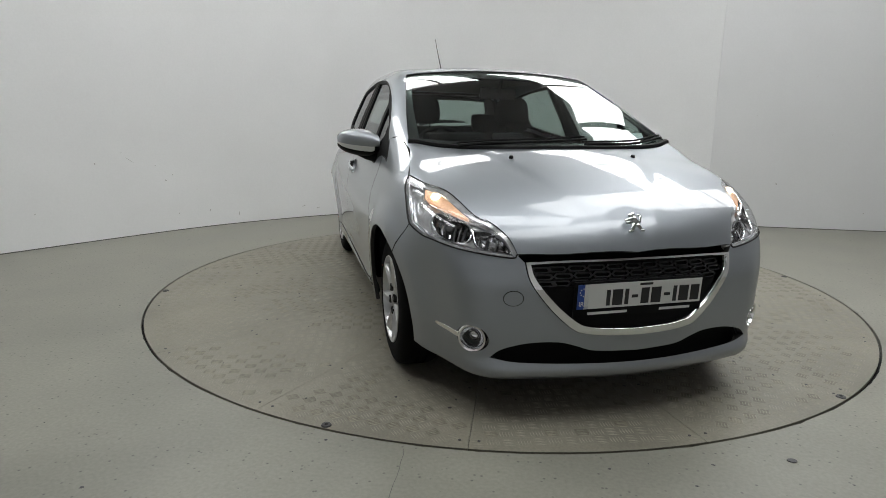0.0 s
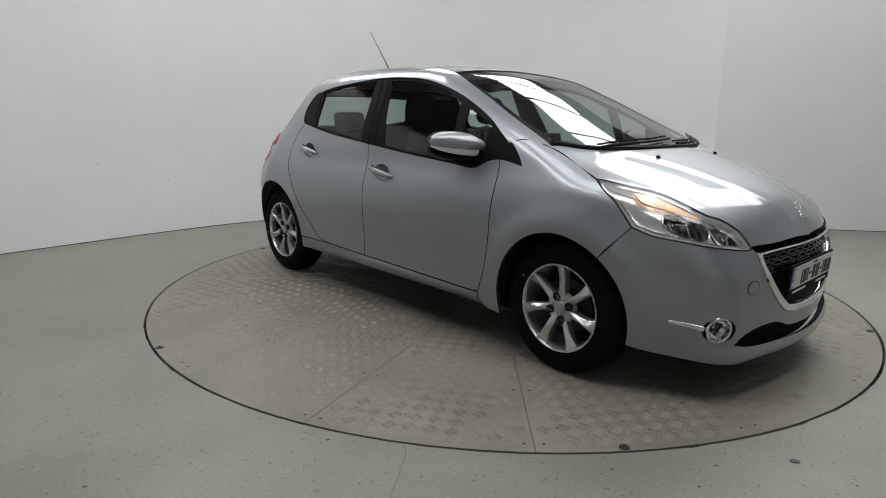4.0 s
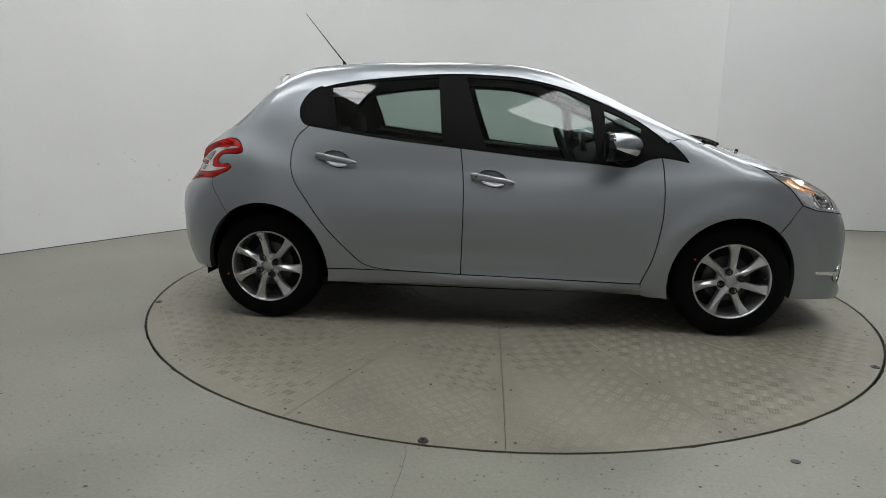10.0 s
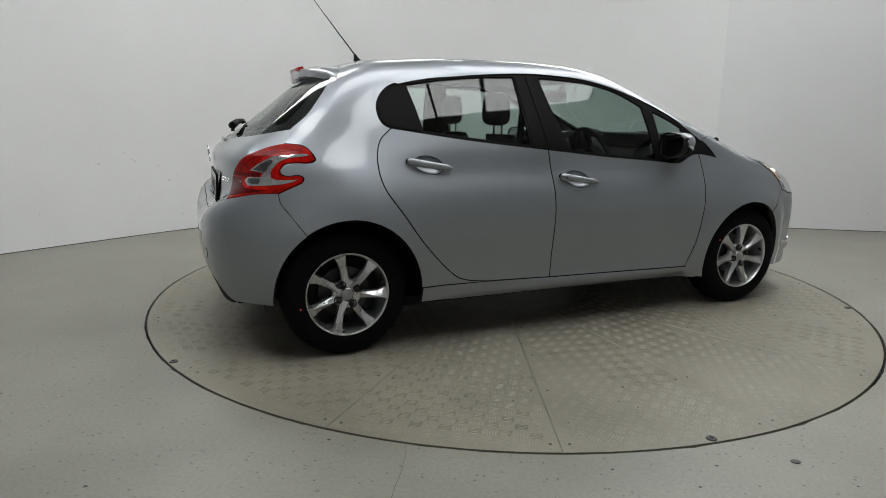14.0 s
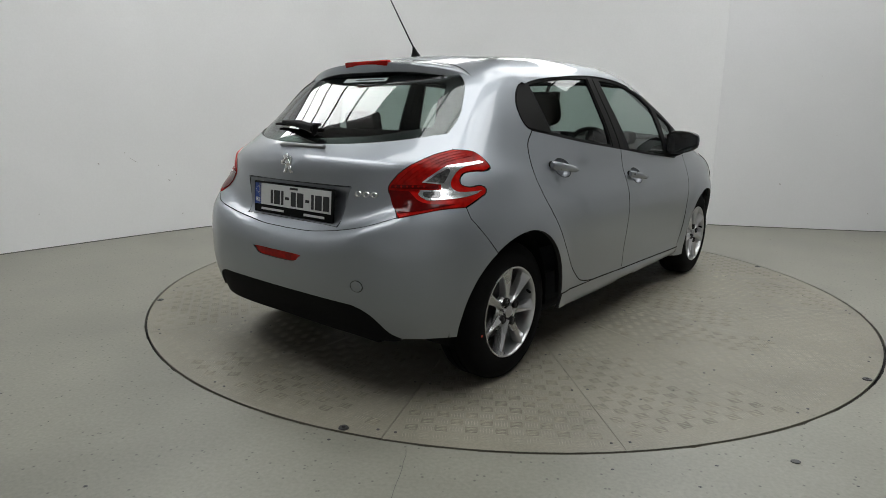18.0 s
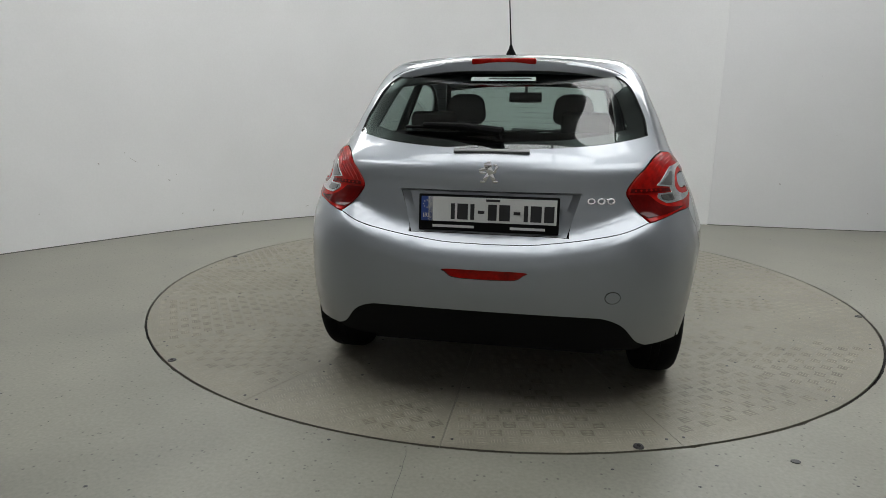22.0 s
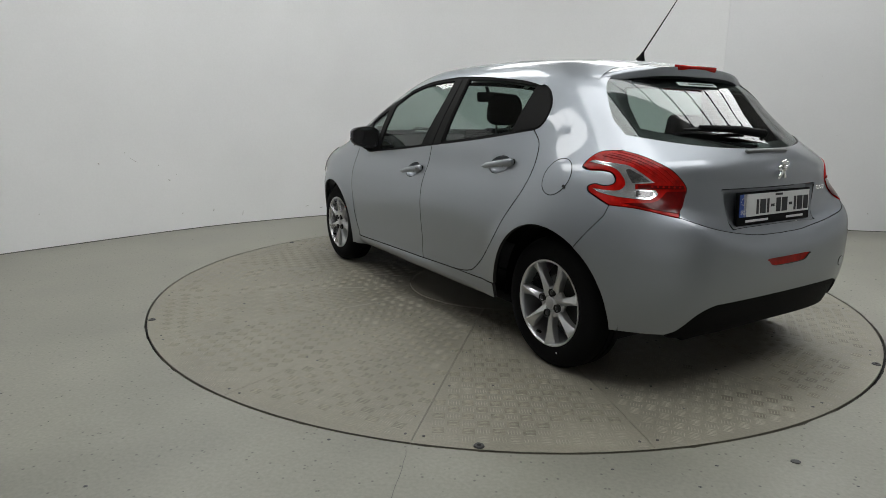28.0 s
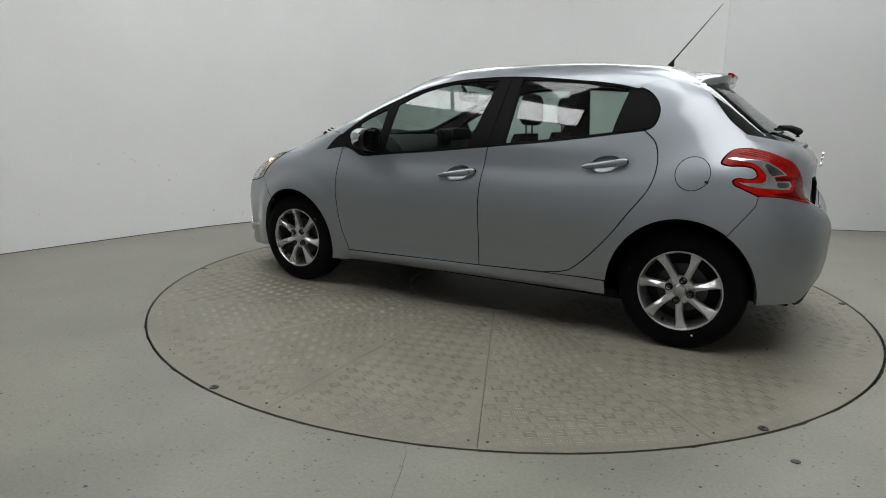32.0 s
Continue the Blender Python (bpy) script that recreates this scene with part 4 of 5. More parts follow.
def plate(car, at, m, name):
    """A number plate in a dark holder; its figures stand as plain bars."""
    base = part(name, box((.548, .142, .012), m), PLASTIC, car, "white number plate in a black holder", bevel=.004)
    part("plate_face", box((.50, .096, .003), m @ pose(.014, .014, .0068)), WHITE_PLATE, base, "white plate")
    part("plate_band", box((.046, .096, .003), m @ pose(-.2405, .014, .0068)), BLUE, base, "blue band")
    x = -.145
    for w in (.016, .042, .016, 0, .026, 0, .034, .042, 0, .026, 0, .016, .042, .038):
        if not w:
            x += .004
            continue
        thin = w == .026
        part("plate_bar", box((w, .012 if thin else .062, .0012), m @ pose(x + w / 2, .006, .0088)), INK, base)
        x += w + .0095
    part("plate_bar", box((.055, .009, .0012), m @ pose(.02, .052, .0088)), INK, base)
    letters = bpy.data.curves.new("letters", "FONT")
    letters.body, letters.size, letters.extrude, letters.align_x, letters.align_y = "IRL", .026, .0006, "CENTER", "CENTER"
    mark = new("plate_letters", letters)
    bpy.context.view_layer.update()
    flat = bpy.data.meshes.new_from_object(mark)
    bpy.data.objects.remove(mark)
    flat.materials.clear()
    flat.materials.append(PALE_INK)
    mark = new("plate_letters", flat)
    mark.parent, mark.matrix_local = base, m @ pose(-.2405, -.014, .0088)
    for k in range(8):
        a = 2 * math.pi * k / 8
        part("plate_star", box((.004, .004, .0012), m @ pose(-.2405 + .014 * math.cos(a), .032 + .014 * math.sin(a), .0088)), PALE_INK, base)
    for c, w in ((-.135, .165), (.155, .135)):
        part("holder_bar", box((w, .010, .0012), m @ pose(c, -.053, .0064)), PALE_INK, base)
    return base


def emblem(car, at, turn, tilt, mat=None):
    """A small upright chrome badge."""
    m = Matrix.Translation(at) @ pose(0, 0, 0, 90 - tilt, 0, turn) @ Matrix.Scale(1.05, 4)
    bm = bmesh.new()
    for w, h, x, y, r in ((.024, .034, .004, .008, 28), (.014, .03, -.008, -.018, -32), (.014, .03, .016, -.018, 24), (.034, .012, -.018, .012, 18), (.024, .009, -.022, .0, -8), (.017, .008, -.021, -.033, 0), (.018, .008, .026, -.033, 0), (.026, .022, -.002, .027, 20), (.009, .03, .027, .012, -22), (.012, .008, .024, .028, 10)):
        box((w, h, .007), m @ pose(x, y, .004, 0, 0, r), bm)
    return part("badge", bm, mat or CHROME, car, "chrome badge", bevel=.0012)


VALANCE = [(-1.80, .645, .281), (-1.82, .595, .305), (-1.85, .53, .372), (-1.88, .47, .402), (-1.89, .38, .408), (-1.9, 0, .408)]


RECESS = [(-1.8, 0, .70), (-1.8, .304, .70), (-1.8, .358, .864), (-1.8, 0, .864)]


def build_recess(car):
    """The shallow bay for the number plate: deepest under its upper edge, running out towards the bumper."""
    rows = []
    for v, deep in ((0, 0), (.15, .007), (.3, .013), (.5, .02), (.7, .025), (.85, .028), (.95, .029), (1, 0)):
        w, z = .304 + .054 * v, .70 + .164 * v
        ys = [-w, *np.linspace(-(w - .034), w - .034, 9), w]
        p = on_skin(REAR, np.array([(y, z) for y in ys]))[0]
        p[1:-1, 0] += deep
        rows.append(p)
    bm = bmesh.new()
    grid = [[bm.verts.new(q) for q in r] for r in rows]
    for a, b in zip(grid, grid[1:]):
        for k in range(len(a) - 1):
            bm.faces.new((a[k], a[k + 1], b[k + 1], b[k]))
    part("plate_bay", bm, PAINT, car, angle=25)


def build_rear(car):
    glass_low = [(-1.735, 0, 1.026), (-1.70, .25, 1.032), (-1.62, .45, 1.05), (-1.487, .655, 1.085)]
    lamp_in = snap(TAIL_LAMP, LAMP_INNER)
    low = [(-1.739, .573, .763), (-1.79, .40, .708), (-1.83, .20, .672), (-1.84, 0, .664)]
    gate = bend(glass_low, [(-1.487, .655, 1.085), (-1.514, .665, 1.016)], lamp_in, low)
    panel("tailgate", TAIL_ROUND, mirror(gate), PAINT, car, holes=[mirror(RECESS)], step=.02, gap=.002, soft=.03, label="silver tailgate")
    build_recess(car)
    top = [(-1.235, .54, 1.365), (-1.262, .3, 1.362), (-1.27, 0, 1.362)]
    win = bend(glass_low, [(-1.487, .655, 1.085), *HATCH_EDGE[2:]], top)
    g = panel("rear_window", HATCH, mirror(win), GLASS, car, gap=.003, flange=0, lift=-.004, step=.03, soft=.08, form=hatch_form, label="tinted rear window with a dark border")
    g.visible_shadow = False
    clear = bend([(-1.69, 0, 1.055), (-1.65, .25, 1.065), (-1.58, .42, 1.085), (-1.50, .54, 1.115)], [(-1.50, .54, 1.115), (-1.40, .505, 1.22), (-1.33, .47, 1.30)], [(-1.33, .47, 1.30), (-1.34, .25, 1.305), (-1.345, 0, 1.305)])
    panel("window_border", HATCH, mirror(win), GLOSS_BLACK, g, holes=[mirror(clear)], gap=.002, flange=.012, lift=-.007)
    # roof spoiler
    ys = np.linspace(-.535, .535, 41)
    rows = []
    for y in ys:
        u = abs(y) / .535
        x0 = -1.155 - .08 * u ** 3
        z0 = float(TOP(x0) - CROWN(x0) * y * y) - .004 - .012 * u ** 4
        tip = Vector((-1.345 + .095 * u ** 2.2, y, 1.408 - .045 * u ** 2.4))
        foot = Vector((-1.285 + .06 * u ** 2, y, 1.345 - .02 * u ** 2))
        a = Vector(on_skin(ABOVE, np.array([[x0, y]]))[0][0]) - Vector((0, 0, .002))
        drop = Vector((0, 0, a.z - z0))
        tip, foot = tip + drop, foot + drop * .6
        mid = a.lerp(a.lerp(tip, 1 - .75 * u ** 8), .55) + Vector((0, 0, .010 * (1 - u * u)))
        close = 1 - u ** 8
        tip, foot = a.lerp(tip, .25 + .75 * close), (a + Vector((-.01, 0, -.02))).lerp(foot, .2 + .8 * close)
        rows.append([a, mid, tip, tip + Vector((-.003, 0, -.010)), tip + Vector((.001, 0, -.044 + .012 * u)), foot])
    bm = bmesh.new()
    grid = [[bm.verts.new(p) for p in r] for r in rows]
    for r, q in zip(grid, grid[1:]):
        for i in range(5):
            bm.faces.new((r[i], r[i + 1], q[i + 1], q[i]))
    bm.faces.new(grid[0]), bm.faces.new(grid[-1][::-1])
    spoiler = part("spoiler", bm, PAINT, car, "silver roof spoiler", angle=60)
    part("brake_light", box((.03, .285, .026), pose(-1.333, 0, 1.389, 0, -12, 0)), RED, spoiler, "red high brake light", bevel=.006)
    for s in (1, -1):
        p = [tuple(q) for q in on_skin(ABOVE, np.array([(-1.155 - .08 * u ** 3, s * .535 * u) for u in np.linspace(0, 1, 14)]))[0]]
        part("spoiler_gap", sweep(p, .0018, 5), GAP, car)
    # bumper and its dark lower part
    cx, rx, rz = ARCH_R
    a = math.degrees(math.acos((-1.462 - cx) / rx))
    cut = [(x, half_width(max(x, -1.75), max(z, .25)), z) for x, _, z in arch(cx, rx, rz, a, 183, 14)]
    seam = [(x, half_width(x, z), z) for x, _, z in SEAM_R]
    out = bend(low[::-1], LAMP_R_LOW[::-1], [LAMP_EDGE[0], seam[2]], seam[::-1], cut, [cut[-1], (-1.70, .74, .283), (-1.80, .645, .281)], VALANCE)
    refl = bend([(-1.915, 0, .575), (-1.91, .157, .574), (-1.91, .15, .560), (-1.91, .115, .541), (-1.915, 0, .537)])
    panel("rear_bumper", TAIL_ROUND, mirror(out), PAINT, car, holes=[mirror(refl)], step=.022, gap=.0, flange=.03, soft=.025, label="silver rear bumper")
    panel("fog_reflector", TAIL_ROUND, mirror(refl), RED, car, step=.015, gap=.001, flange=.01, lift=-.006, label="red rear fog lamp")
    under = bend(VALANCE[::-1], [(-1.80, .645, .281), (-1.80, .60, .262), (-1.85, .4, .258), (-1.86, 0, .262)])
    panel("rear_valance", TAIL_ROUND, mirror(under), PLASTIC, car, gap=-.004, flange=.03, lift=-.008, label="black lower rear valance")
    panel("tow_cover", TAIL_ROUND, ring_on(TAIL_ROUND, (-1.882, -.484, .492), .0215), PAINT, car, step=.012, gap=0, flange=.006, lift=.002)
    groove("tow_cover_gap", TAIL_ROUND, ring_on(TAIL_ROUND, (-1.882, -.484, .492), .0228), car)
    for s in (1, -1):
        build_tail_lamp(car, s)
    plate(car, None, pose(-1.803, 0, .778, 90, 0, -90) @ pose(0, 0, 0, -4, 0, 0), "number_plate")
    plate(car, None, pose(2.024, 0, .486, 90, 0, 90) @ pose(0, 0, 0, 3, 0, 0), "number_plate")
    part("handle_strip", box((.018, .30, .022), pose(-1.737, 0, 1.014, 0, -40, 0)), STRIP, car, "grey grip strip with raised letters", bevel=.006)
    emblem(car, (-1.818, 0, .94), -90, -4)
    emblem(car, (1.945, 0, .755), 90, 33)
    for k in range(3):
        y = -.388 - .041 * k
        p, n = on_skin(TAIL_ROUND, TAIL_ROUND.plan(np.array([[-1.77, y, .838]])))
        m = Matrix.Translation(Vector(p[0])) @ pose(0, 0, 0, 90, 0, -90 - math.degrees(math.atan2(n[0][1], -n[0][0])))
        part("model_mark", lathe([(.006, 0), (.0075, .003), (.0115, .003), (.013, 0)], 18, m @ Matrix.Diagonal((1.35, 1, 1, 1))), CHROME, car, "chrome model mark")


LAMP_INNER = [(-1.514, .665, 1.016), (-1.591, .62, .995), (-1.683, .57, .95), (-1.723, .537, .904), (-1.735, .52, .868), (-1.735, .535, .835), (-1.739, .573, .763)]
LAMP_OUT = bend(LAMP_EDGE[11:], [LAMP_EDGE[-1], *LAMP_INNER[1:]],
                [LAMP_INNER[-1], *LAMP_R_LOW[::-1][1:]], LAMP_EDGE[:4], LAMP_EDGE[3:12])
LAMP_CLEAR = bend([(-1.415, .75, .965), (-1.44, .74, .972), (-1.48, .727, .968), (-1.53, .706, .963), (-1.578, .682, .955), (-1.629, .661, .927), (-1.668, .63, .893)], [(-1.668, .63, .893), (-1.62, .69, .885)], [(-1.62, .69, .885), (-1.626, .695, .866)], [(-1.626, .695, .866), (-1.678, .637, .864)],
                  [(-1.678, .637, .864), (-1.69, .637, .846), (-1.684, .672, .826)], [(-1.684, .672, .826), (-1.643, .71, .828), (-1.573, .755, .834), (-1.51, .779, .846), (-1.478, .784, .86)],
                  [(-1.478, .784, .86), (-1.525, .766, .857), (-1.572, .74, .858), (-1.587, .721, .873), (-1.581, .712, .898), (-1.549, .716, .933), (-1.507, .726, .951), (-1.45, .749, .959), (-1.415, .75, .965)], n=5)


def build_tail_lamp(car, s):
    lamp = panel("tail_lamp", TAIL_LAMP, LAMP_OUT, RED, car, side=s, step=.014, gap=.0025, flange=.02, lift=.004, label="red wrap-round tail lamp with clear claws")
    panel("clear_claw", TAIL_LAMP, LAMP_CLEAR, CLAW, lamp, side=s, step=.01, gap=.001, flange=.006, lift=.0065, label="clear silvery claw")
    # shaded core of the claws, a deep red stop lens, the diode bar and fine ribs
    panel("smoked_core", TAIL_LAMP, bend([(-1.585, .695, .945), (-1.625, .668, .922), (-1.655, .642, .897)], [(-1.655, .642, .897), (-1.61, .70, .889)], [(-1.61, .70, .889), (-1.592, .705, .915), (-1.575, .702, .938), (-1.585, .695, .945)]), DARK_GLASS_SOLID, lamp, side=s, step=.01, gap=.001, flange=.003, lift=.0085)
    panel("smoked_core", TAIL_LAMP, bend([(-1.632, .70, .860), (-1.672, .645, .858)], [(-1.672, .645, .858), (-1.676, .65, .842), (-1.668, .68, .834)], [(-1.668, .68, .834), (-1.64, .705, .838), (-1.632, .70, .860)]), DARK_GLASS_SOLID, lamp, side=s, step=.01, gap=.001, flange=.003, lift=.0085)
    dark = bend([(-1.70, .60, .86), (-1.737, .525, .862)], [(-1.737, .525, .862), (-1.738, .55, .80), (-1.745, .585, .777)], [(-1.745, .585, .777), (-1.66, .70, .80), (-1.60, .745, .812)], [(-1.60, .745, .812), (-1.69, .66, .82), (-1.70, .60, .86)])
    panel("stop_lens", TAIL_LAMP, dark, RED_DARK, lamp, side=s, step=.014, gap=.001, flange=.004, lift=.0062)
    panel("diode_bar", TAIL_LAMP, bend([(-1.63, .69, .883), (-1.728, .535, .884)], [(-1.728, .535, .884), (-1.73, .53, .868)], [(-1.73, .53, .868), (-1.63, .69, .868)], [(-1.63, .69, .868), (-1.63, .69, .883)]), RED_DARK, lamp, side=s, step=.012, gap=.001, flange=.004, lift=.0085, label="dark red bar of diodes")
    for k in range(6):
        p, n = on_skin(TAIL_LAMP, TAIL_LAMP.plan(np.array([[-1.66 - .012 * k, .64 - .018 * k, .876]])))
        q, way = Vector(p[0] + .009 * n[0]), Vector(n[0])
        q.y, way.y = q.y * s, way.y * s
        part("diode", tube(.0045, .003, Matrix.Translation(q) @ way.to_track_quat("Z", "Y").to_matrix().to_4x4(), seg=10), RED, lamp)
    for k in range(4):
        f = .2 + .2 * k
        a = [np.array(LAMP_INNER[i]) * (1 - f) + np.array(((-1.45, .735, .985), (-1.50, .715, .978), (-1.56, .69, .968), (-1.61, .665, .945), (-1.66, .635, .915))[i]) * f for i in range(5)]
        p, n = on_skin(TAIL_LAMP, TAIL_LAMP.plan(np.array(spline(a, 4))))
        p = p + .0042 * n
        p[:, 1] *= s
        part("lens_rib", sweep([tuple(q) for q in p], .0022, 5), RED, lamp)


DARK_GLASS_SOLID = material("smoked_lens", (.10, .10, .10), .1, .6, 1.0, grain=.3, scale=80)


def build_mirror(car, s):
    """A wing mirror: a domed cap over a lit strip, a black shell with the glass, and its foot."""
    body = new("mirror")
    body.parent = car
    tagged(body, "silver wing mirror with a black foot")

    def ring(u, arc, grow=1.0):
        end = max(0.0, 1 - u ** 9) ** .5 * min(1, .55 + 2.2 * u)
        back, front = .582 - .008 * u, .592 + .145 * (1 - u ** 1.9) ** .62 + .028 * (1 - u)
        mid, high = 1.0 + .014 * u, .068 * (.45 + .55 * end) * (1 + .12 * math.sin(math.pi * u) - .34 * u ** 2.2) * grow
        out = []
        for t in arc:
            z = math.copysign(abs(math.sin(t)) ** .75, math.sin(t)) * high
            out.append((back + (front - back) * max(math.cos(t), 0) ** .62 * (1 if z > 0 else .93), s * (.792 + .205 * u), mid + z))
        return out

    def loft(name, arc, mat, label="", us=np.linspace(0, 1, 17)):
        rows = [ring(u, arc) for u in us]
        k = len(arc)
        verts = [v for r in rows for v in r]
        faces = [(i * k + j, i * k + j + 1, (i + 1) * k + j + 1, (i + 1) * k + j)[::s] for i in range(len(rows) - 1) for j in range(k - 1)]
        faces += [tuple(range(k)), tuple(range((len(rows) - 1) * k, len(rows) * k))[::-1]]
        bm = bmesh.new()
        vs = [bm.verts.new(v) for v in verts]
        for f in faces:
            bm.faces.new([vs[i] for i in f])
        return part(name, bm, mat, body, label, angle=50)

    loft("mirror_cap", np.linspace(-.12, math.pi / 2, 12), PAINT)
    loft("side_indicator", np.linspace(-.5, -.12, 4), WHITE_PLATE, "white side indicator strip", np.linspace(.12, 1, 12))
    loft("mirror_underside", np.linspace(-math.pi / 2, -.5, 8), BLACK)
    # shell round the glass
    rim = np.array([ring(u, (math.pi / 2,))[0] for u in np.linspace(.02, .985, 14)] + [ring(u, (-math.pi / 2,))[0] for u in np.linspace(.985, .02, 14)])
    c = rim.mean(0)
    n = len(rim)
    for name, mat, steps in (("mirror_housing", GLOSS_BLACK, ((1.0, .012), (1.01, -.012), (.97, -.02), (.88, -.02), (.86, -.01))), ("mirror_glass", MIRROR_GLASS, ((.89, -.014), (.5, -.0145), (.05, -.015)))):
        bm = bmesh.new()
        rows = [[bm.verts.new((c + (p - c) * k) + np.array([dx, 0, 0])) for p in rim] for k, dx in steps]
        for a, b in zip(rows, rows[1:]):
            for k in range(n):
                bm.faces.new((a[k], a[(k + 1) % n], b[(k + 1) % n], b[k]))
        if mat is MIRROR_GLASS:
            bm.faces.new(rows[-1])
        part(name, bm, mat, body, angle=50)
    part("mirror_foot", sweep([(.70, s * .765, .93), (.67, s * .80, .932), (.64, s * .845, .94), (.63, s * .88, .955)], [.035, .03, .026, .024], 12), BLACK, body)


DISC = [(1.056, .478, 1.079), (1.017, .60, 1.078), (1.10, .56, 1.05), (1.13, .445, 1.05)]
TAG = [(.365, -.361, 1.386), (.37, -.314, 1.387), (.408, -.32, 1.368), (.403, -.367, 1.367)]
STICKER = material("sticker", (.5, .56, .55), .6, grain=.25, scale=90, stain=.2, stain_scale=30)


def build_details(car):
    for s in (1, -1):
        # handles
        for (x0, z0), (x1, z1) in (((-.966, .936), (-.741, .902)), ((-.123, .846), (.106, .813))):
            lock = x0 < -.5
            bm = bmesh.new()
            rings = []
            for u in np.linspace(0, 1, 15):
                x, z = x0 + (x1 - x0) * u, z0 + (z1 - z0) * u
                y = half_width(x, z) + .004 + .026 * math.sin(math.pi * min(max(u, .03), .97)) ** .45
                h = (.0135 + .007 * (1 - u)) * min(1, 5 * (1 - u) + .4) * min(1, 12 * u + .7)
                rings.append([bm.verts.new((x, s * (y + .011 * math.cos(t) * (1 if math.cos(t) > 0 else .7)), z + h * math.sin(t))) for t in np.linspace(0, 2 * math.pi, 10, endpoint=False)])
            for a, b in zip(rings, rings[1:]):
                for k in range(10):
                    bm.faces.new((a[k], a[(k + 1) % 10], b[(k + 1) % 10], b[k]))
            bm.faces.new(rings[0][::-1]), bm.faces.new(rings[-1])
            h = part("door_handle", bm, PAINT, car, "silver door handle", angle=50)
            xs = x0 + (x1 - x0) * .23
            zs = z0 + (z1 - z0) * .23
            part("handle_joint", box((.003, .026, .034), pose(xs, s * (half_width(xs, zs) + .02), zs)), GAP, h)
            if not lock:
                xs, zs = x0 + (x1 - x0) * .12, z0 + (z1 - z0) * .12
                part("lock", tube(.006, .004, pose(xs, s * (half_width(xs, zs) + .03), zs, 90), seg=12), DARK_METAL, h)
            part("handle_gasket", tube(.0165, .006, pose(x0 + .012, s * (half_width(x0 + .012, z0) + .001), z0 - .001, 90) @ Matrix.Diagonal((1, 1.05, 1, 1)), seg=20), BLACK, h)
        # mirrors
        build_mirror(car, s)
        for x, z in CUPS:
            build_cup(car, x, z, s)
    # aerial
    base = part("aerial", lathe([(.026, 0), (.022, .012), (.012, .03), (.006, .05), (.001, .05)], 20, pose(-.985, 0, 1.447, 0, -20, 0)), BLACK, car, "black roof aerial")
    part("aerial_rod", sweep([(-1.0, 0, 1.49), (-1.1, 0, 1.612), (-1.18, 0, 1.712), (-1.243, 0, 1.79)], [.004, .0032, .0022, .0016], 8), BLACK, base)
    # washer jets, wipers and scuttle
    for s in (1, -1):
        z = float(on_skin(ABOVE, np.array([[1.415, .305]]))[0][0, 2])
        part("washer_jet", tube(.012, .014, pose(1.415, s * .305, z + .004, 0, 15, 0), seg=12, r2=.008), BLACK, car)
    for a, b, c in (((1.235, -.50), (1.255, -.1), (1.225, .16)), ((1.29, .12), (1.23, .42), (1.10, .66))):
        path = []
        for x, y in spline([a, b, c], 6):
            z = float(on_skin(ABOVE, np.array([[x - .02, y]]))[0][0, 2])
            path.append((x, y, z + .007))
        arm = part("wiper", sweep(path, [.009] * 4 + [.006] * (len(path) - 4), 8), BLACK, car, "black windscreen wiper")
        part("wiper_blade", sweep([(x - .025, y, z + .012) for x, y, z in path], .005, 6), BLACK, arm)
    pts = []
    for x, y in spline([(1.30, 0), (1.28, .25), (1.19, .55), (1.085, .70)], 8):
        pts.append((x, y))
    full = [(x, -y) for x, y in pts[::-1]] + pts[1:]
    path = [(x + .008, y, float(on_skin(ABOVE, np.array([[x, y]]))[0][0, 2]) - .004) for x, y in full]
    part("scuttle", sweep(path, .015, 8), BLACK, car, "black scuttle strip")
    # rear wiper
    def back(y, z, out):
        p, n = on_skin(TAIL_ROUND, TAIL_ROUND.plan(np.array([[-1.6, y, z]])))
        return tuple(p[0] + out * n[0])
    arm = part("rear_wiper", sweep([back(-.02, 1.052, .012), back(-.03, 1.06, .035), back(.12, 1.083, .03), back(.30, 1.098, .02)], [.012, .021, .017, .010], 10), BLACK, car, "black rear wiper")
    part("wiper_blade", sweep([back(-.0, 1.095, .012), back(.2, 1.092, .016), back(.39, 1.094, .012)], [.008, .01, .006], 8), BLACK, arm)
    # filler flap on the left
    ring = ring_on(SIDE, (-1.278, .8, .893), .079, 36)
    panel("filler_flap", SIDE, ring, PAINT, car, gap=.002, flange=.005, lift=.0012, step=.02, soft=.085)
    groove("flap_gap", SIDE, ring, car, .002)
    part("flap_notch", tube(.010, .004, pose(-1.345, half_width(-1.345, .855) + .001, .855, 90), seg=12), GAP, car)
    # heating wires of the rear window
    for b in np.linspace(-.07, .185, 9):
        wide = .47 - .35 * (b + .07) * .35
        p, n = on_skin(HATCH, np.array([(y, b) for y in np.linspace(-wide, wide, 13)]))
        part("heating_wire", sweep([tuple(q) for q in p - .006 * n], .0004, 4), DARK_METAL, car)
    # windscreen stickers
    for ring in (DISC, TAG):
        panel("screen_sticker", SCREEN, ring, STICKER, car, gap=0, flange=0, lift=-.008, step=.02, label="pale paper sticker inside the windscreen")
    # window sticker
    p, n = on_skin(HATCH, HATCH.plan(np.array([[-1.335, 0, 1.303]])))
    m = Matrix.Translation(Vector(p[0] + .001 * n[0])) @ pose(0, 0, 0, 0, 0, -90) @ pose(0, 0, 0, math.degrees(math.atan2(-n[0][0], n[0][2])))
    st = part("window_sticker", box((.285, .03, .001), m), STICKER, car, "pale window sticker with dark writing")
    part("sticker_bar", box((.19, .009, .001), m @ pose(.03, 0, .001)), INK, st)


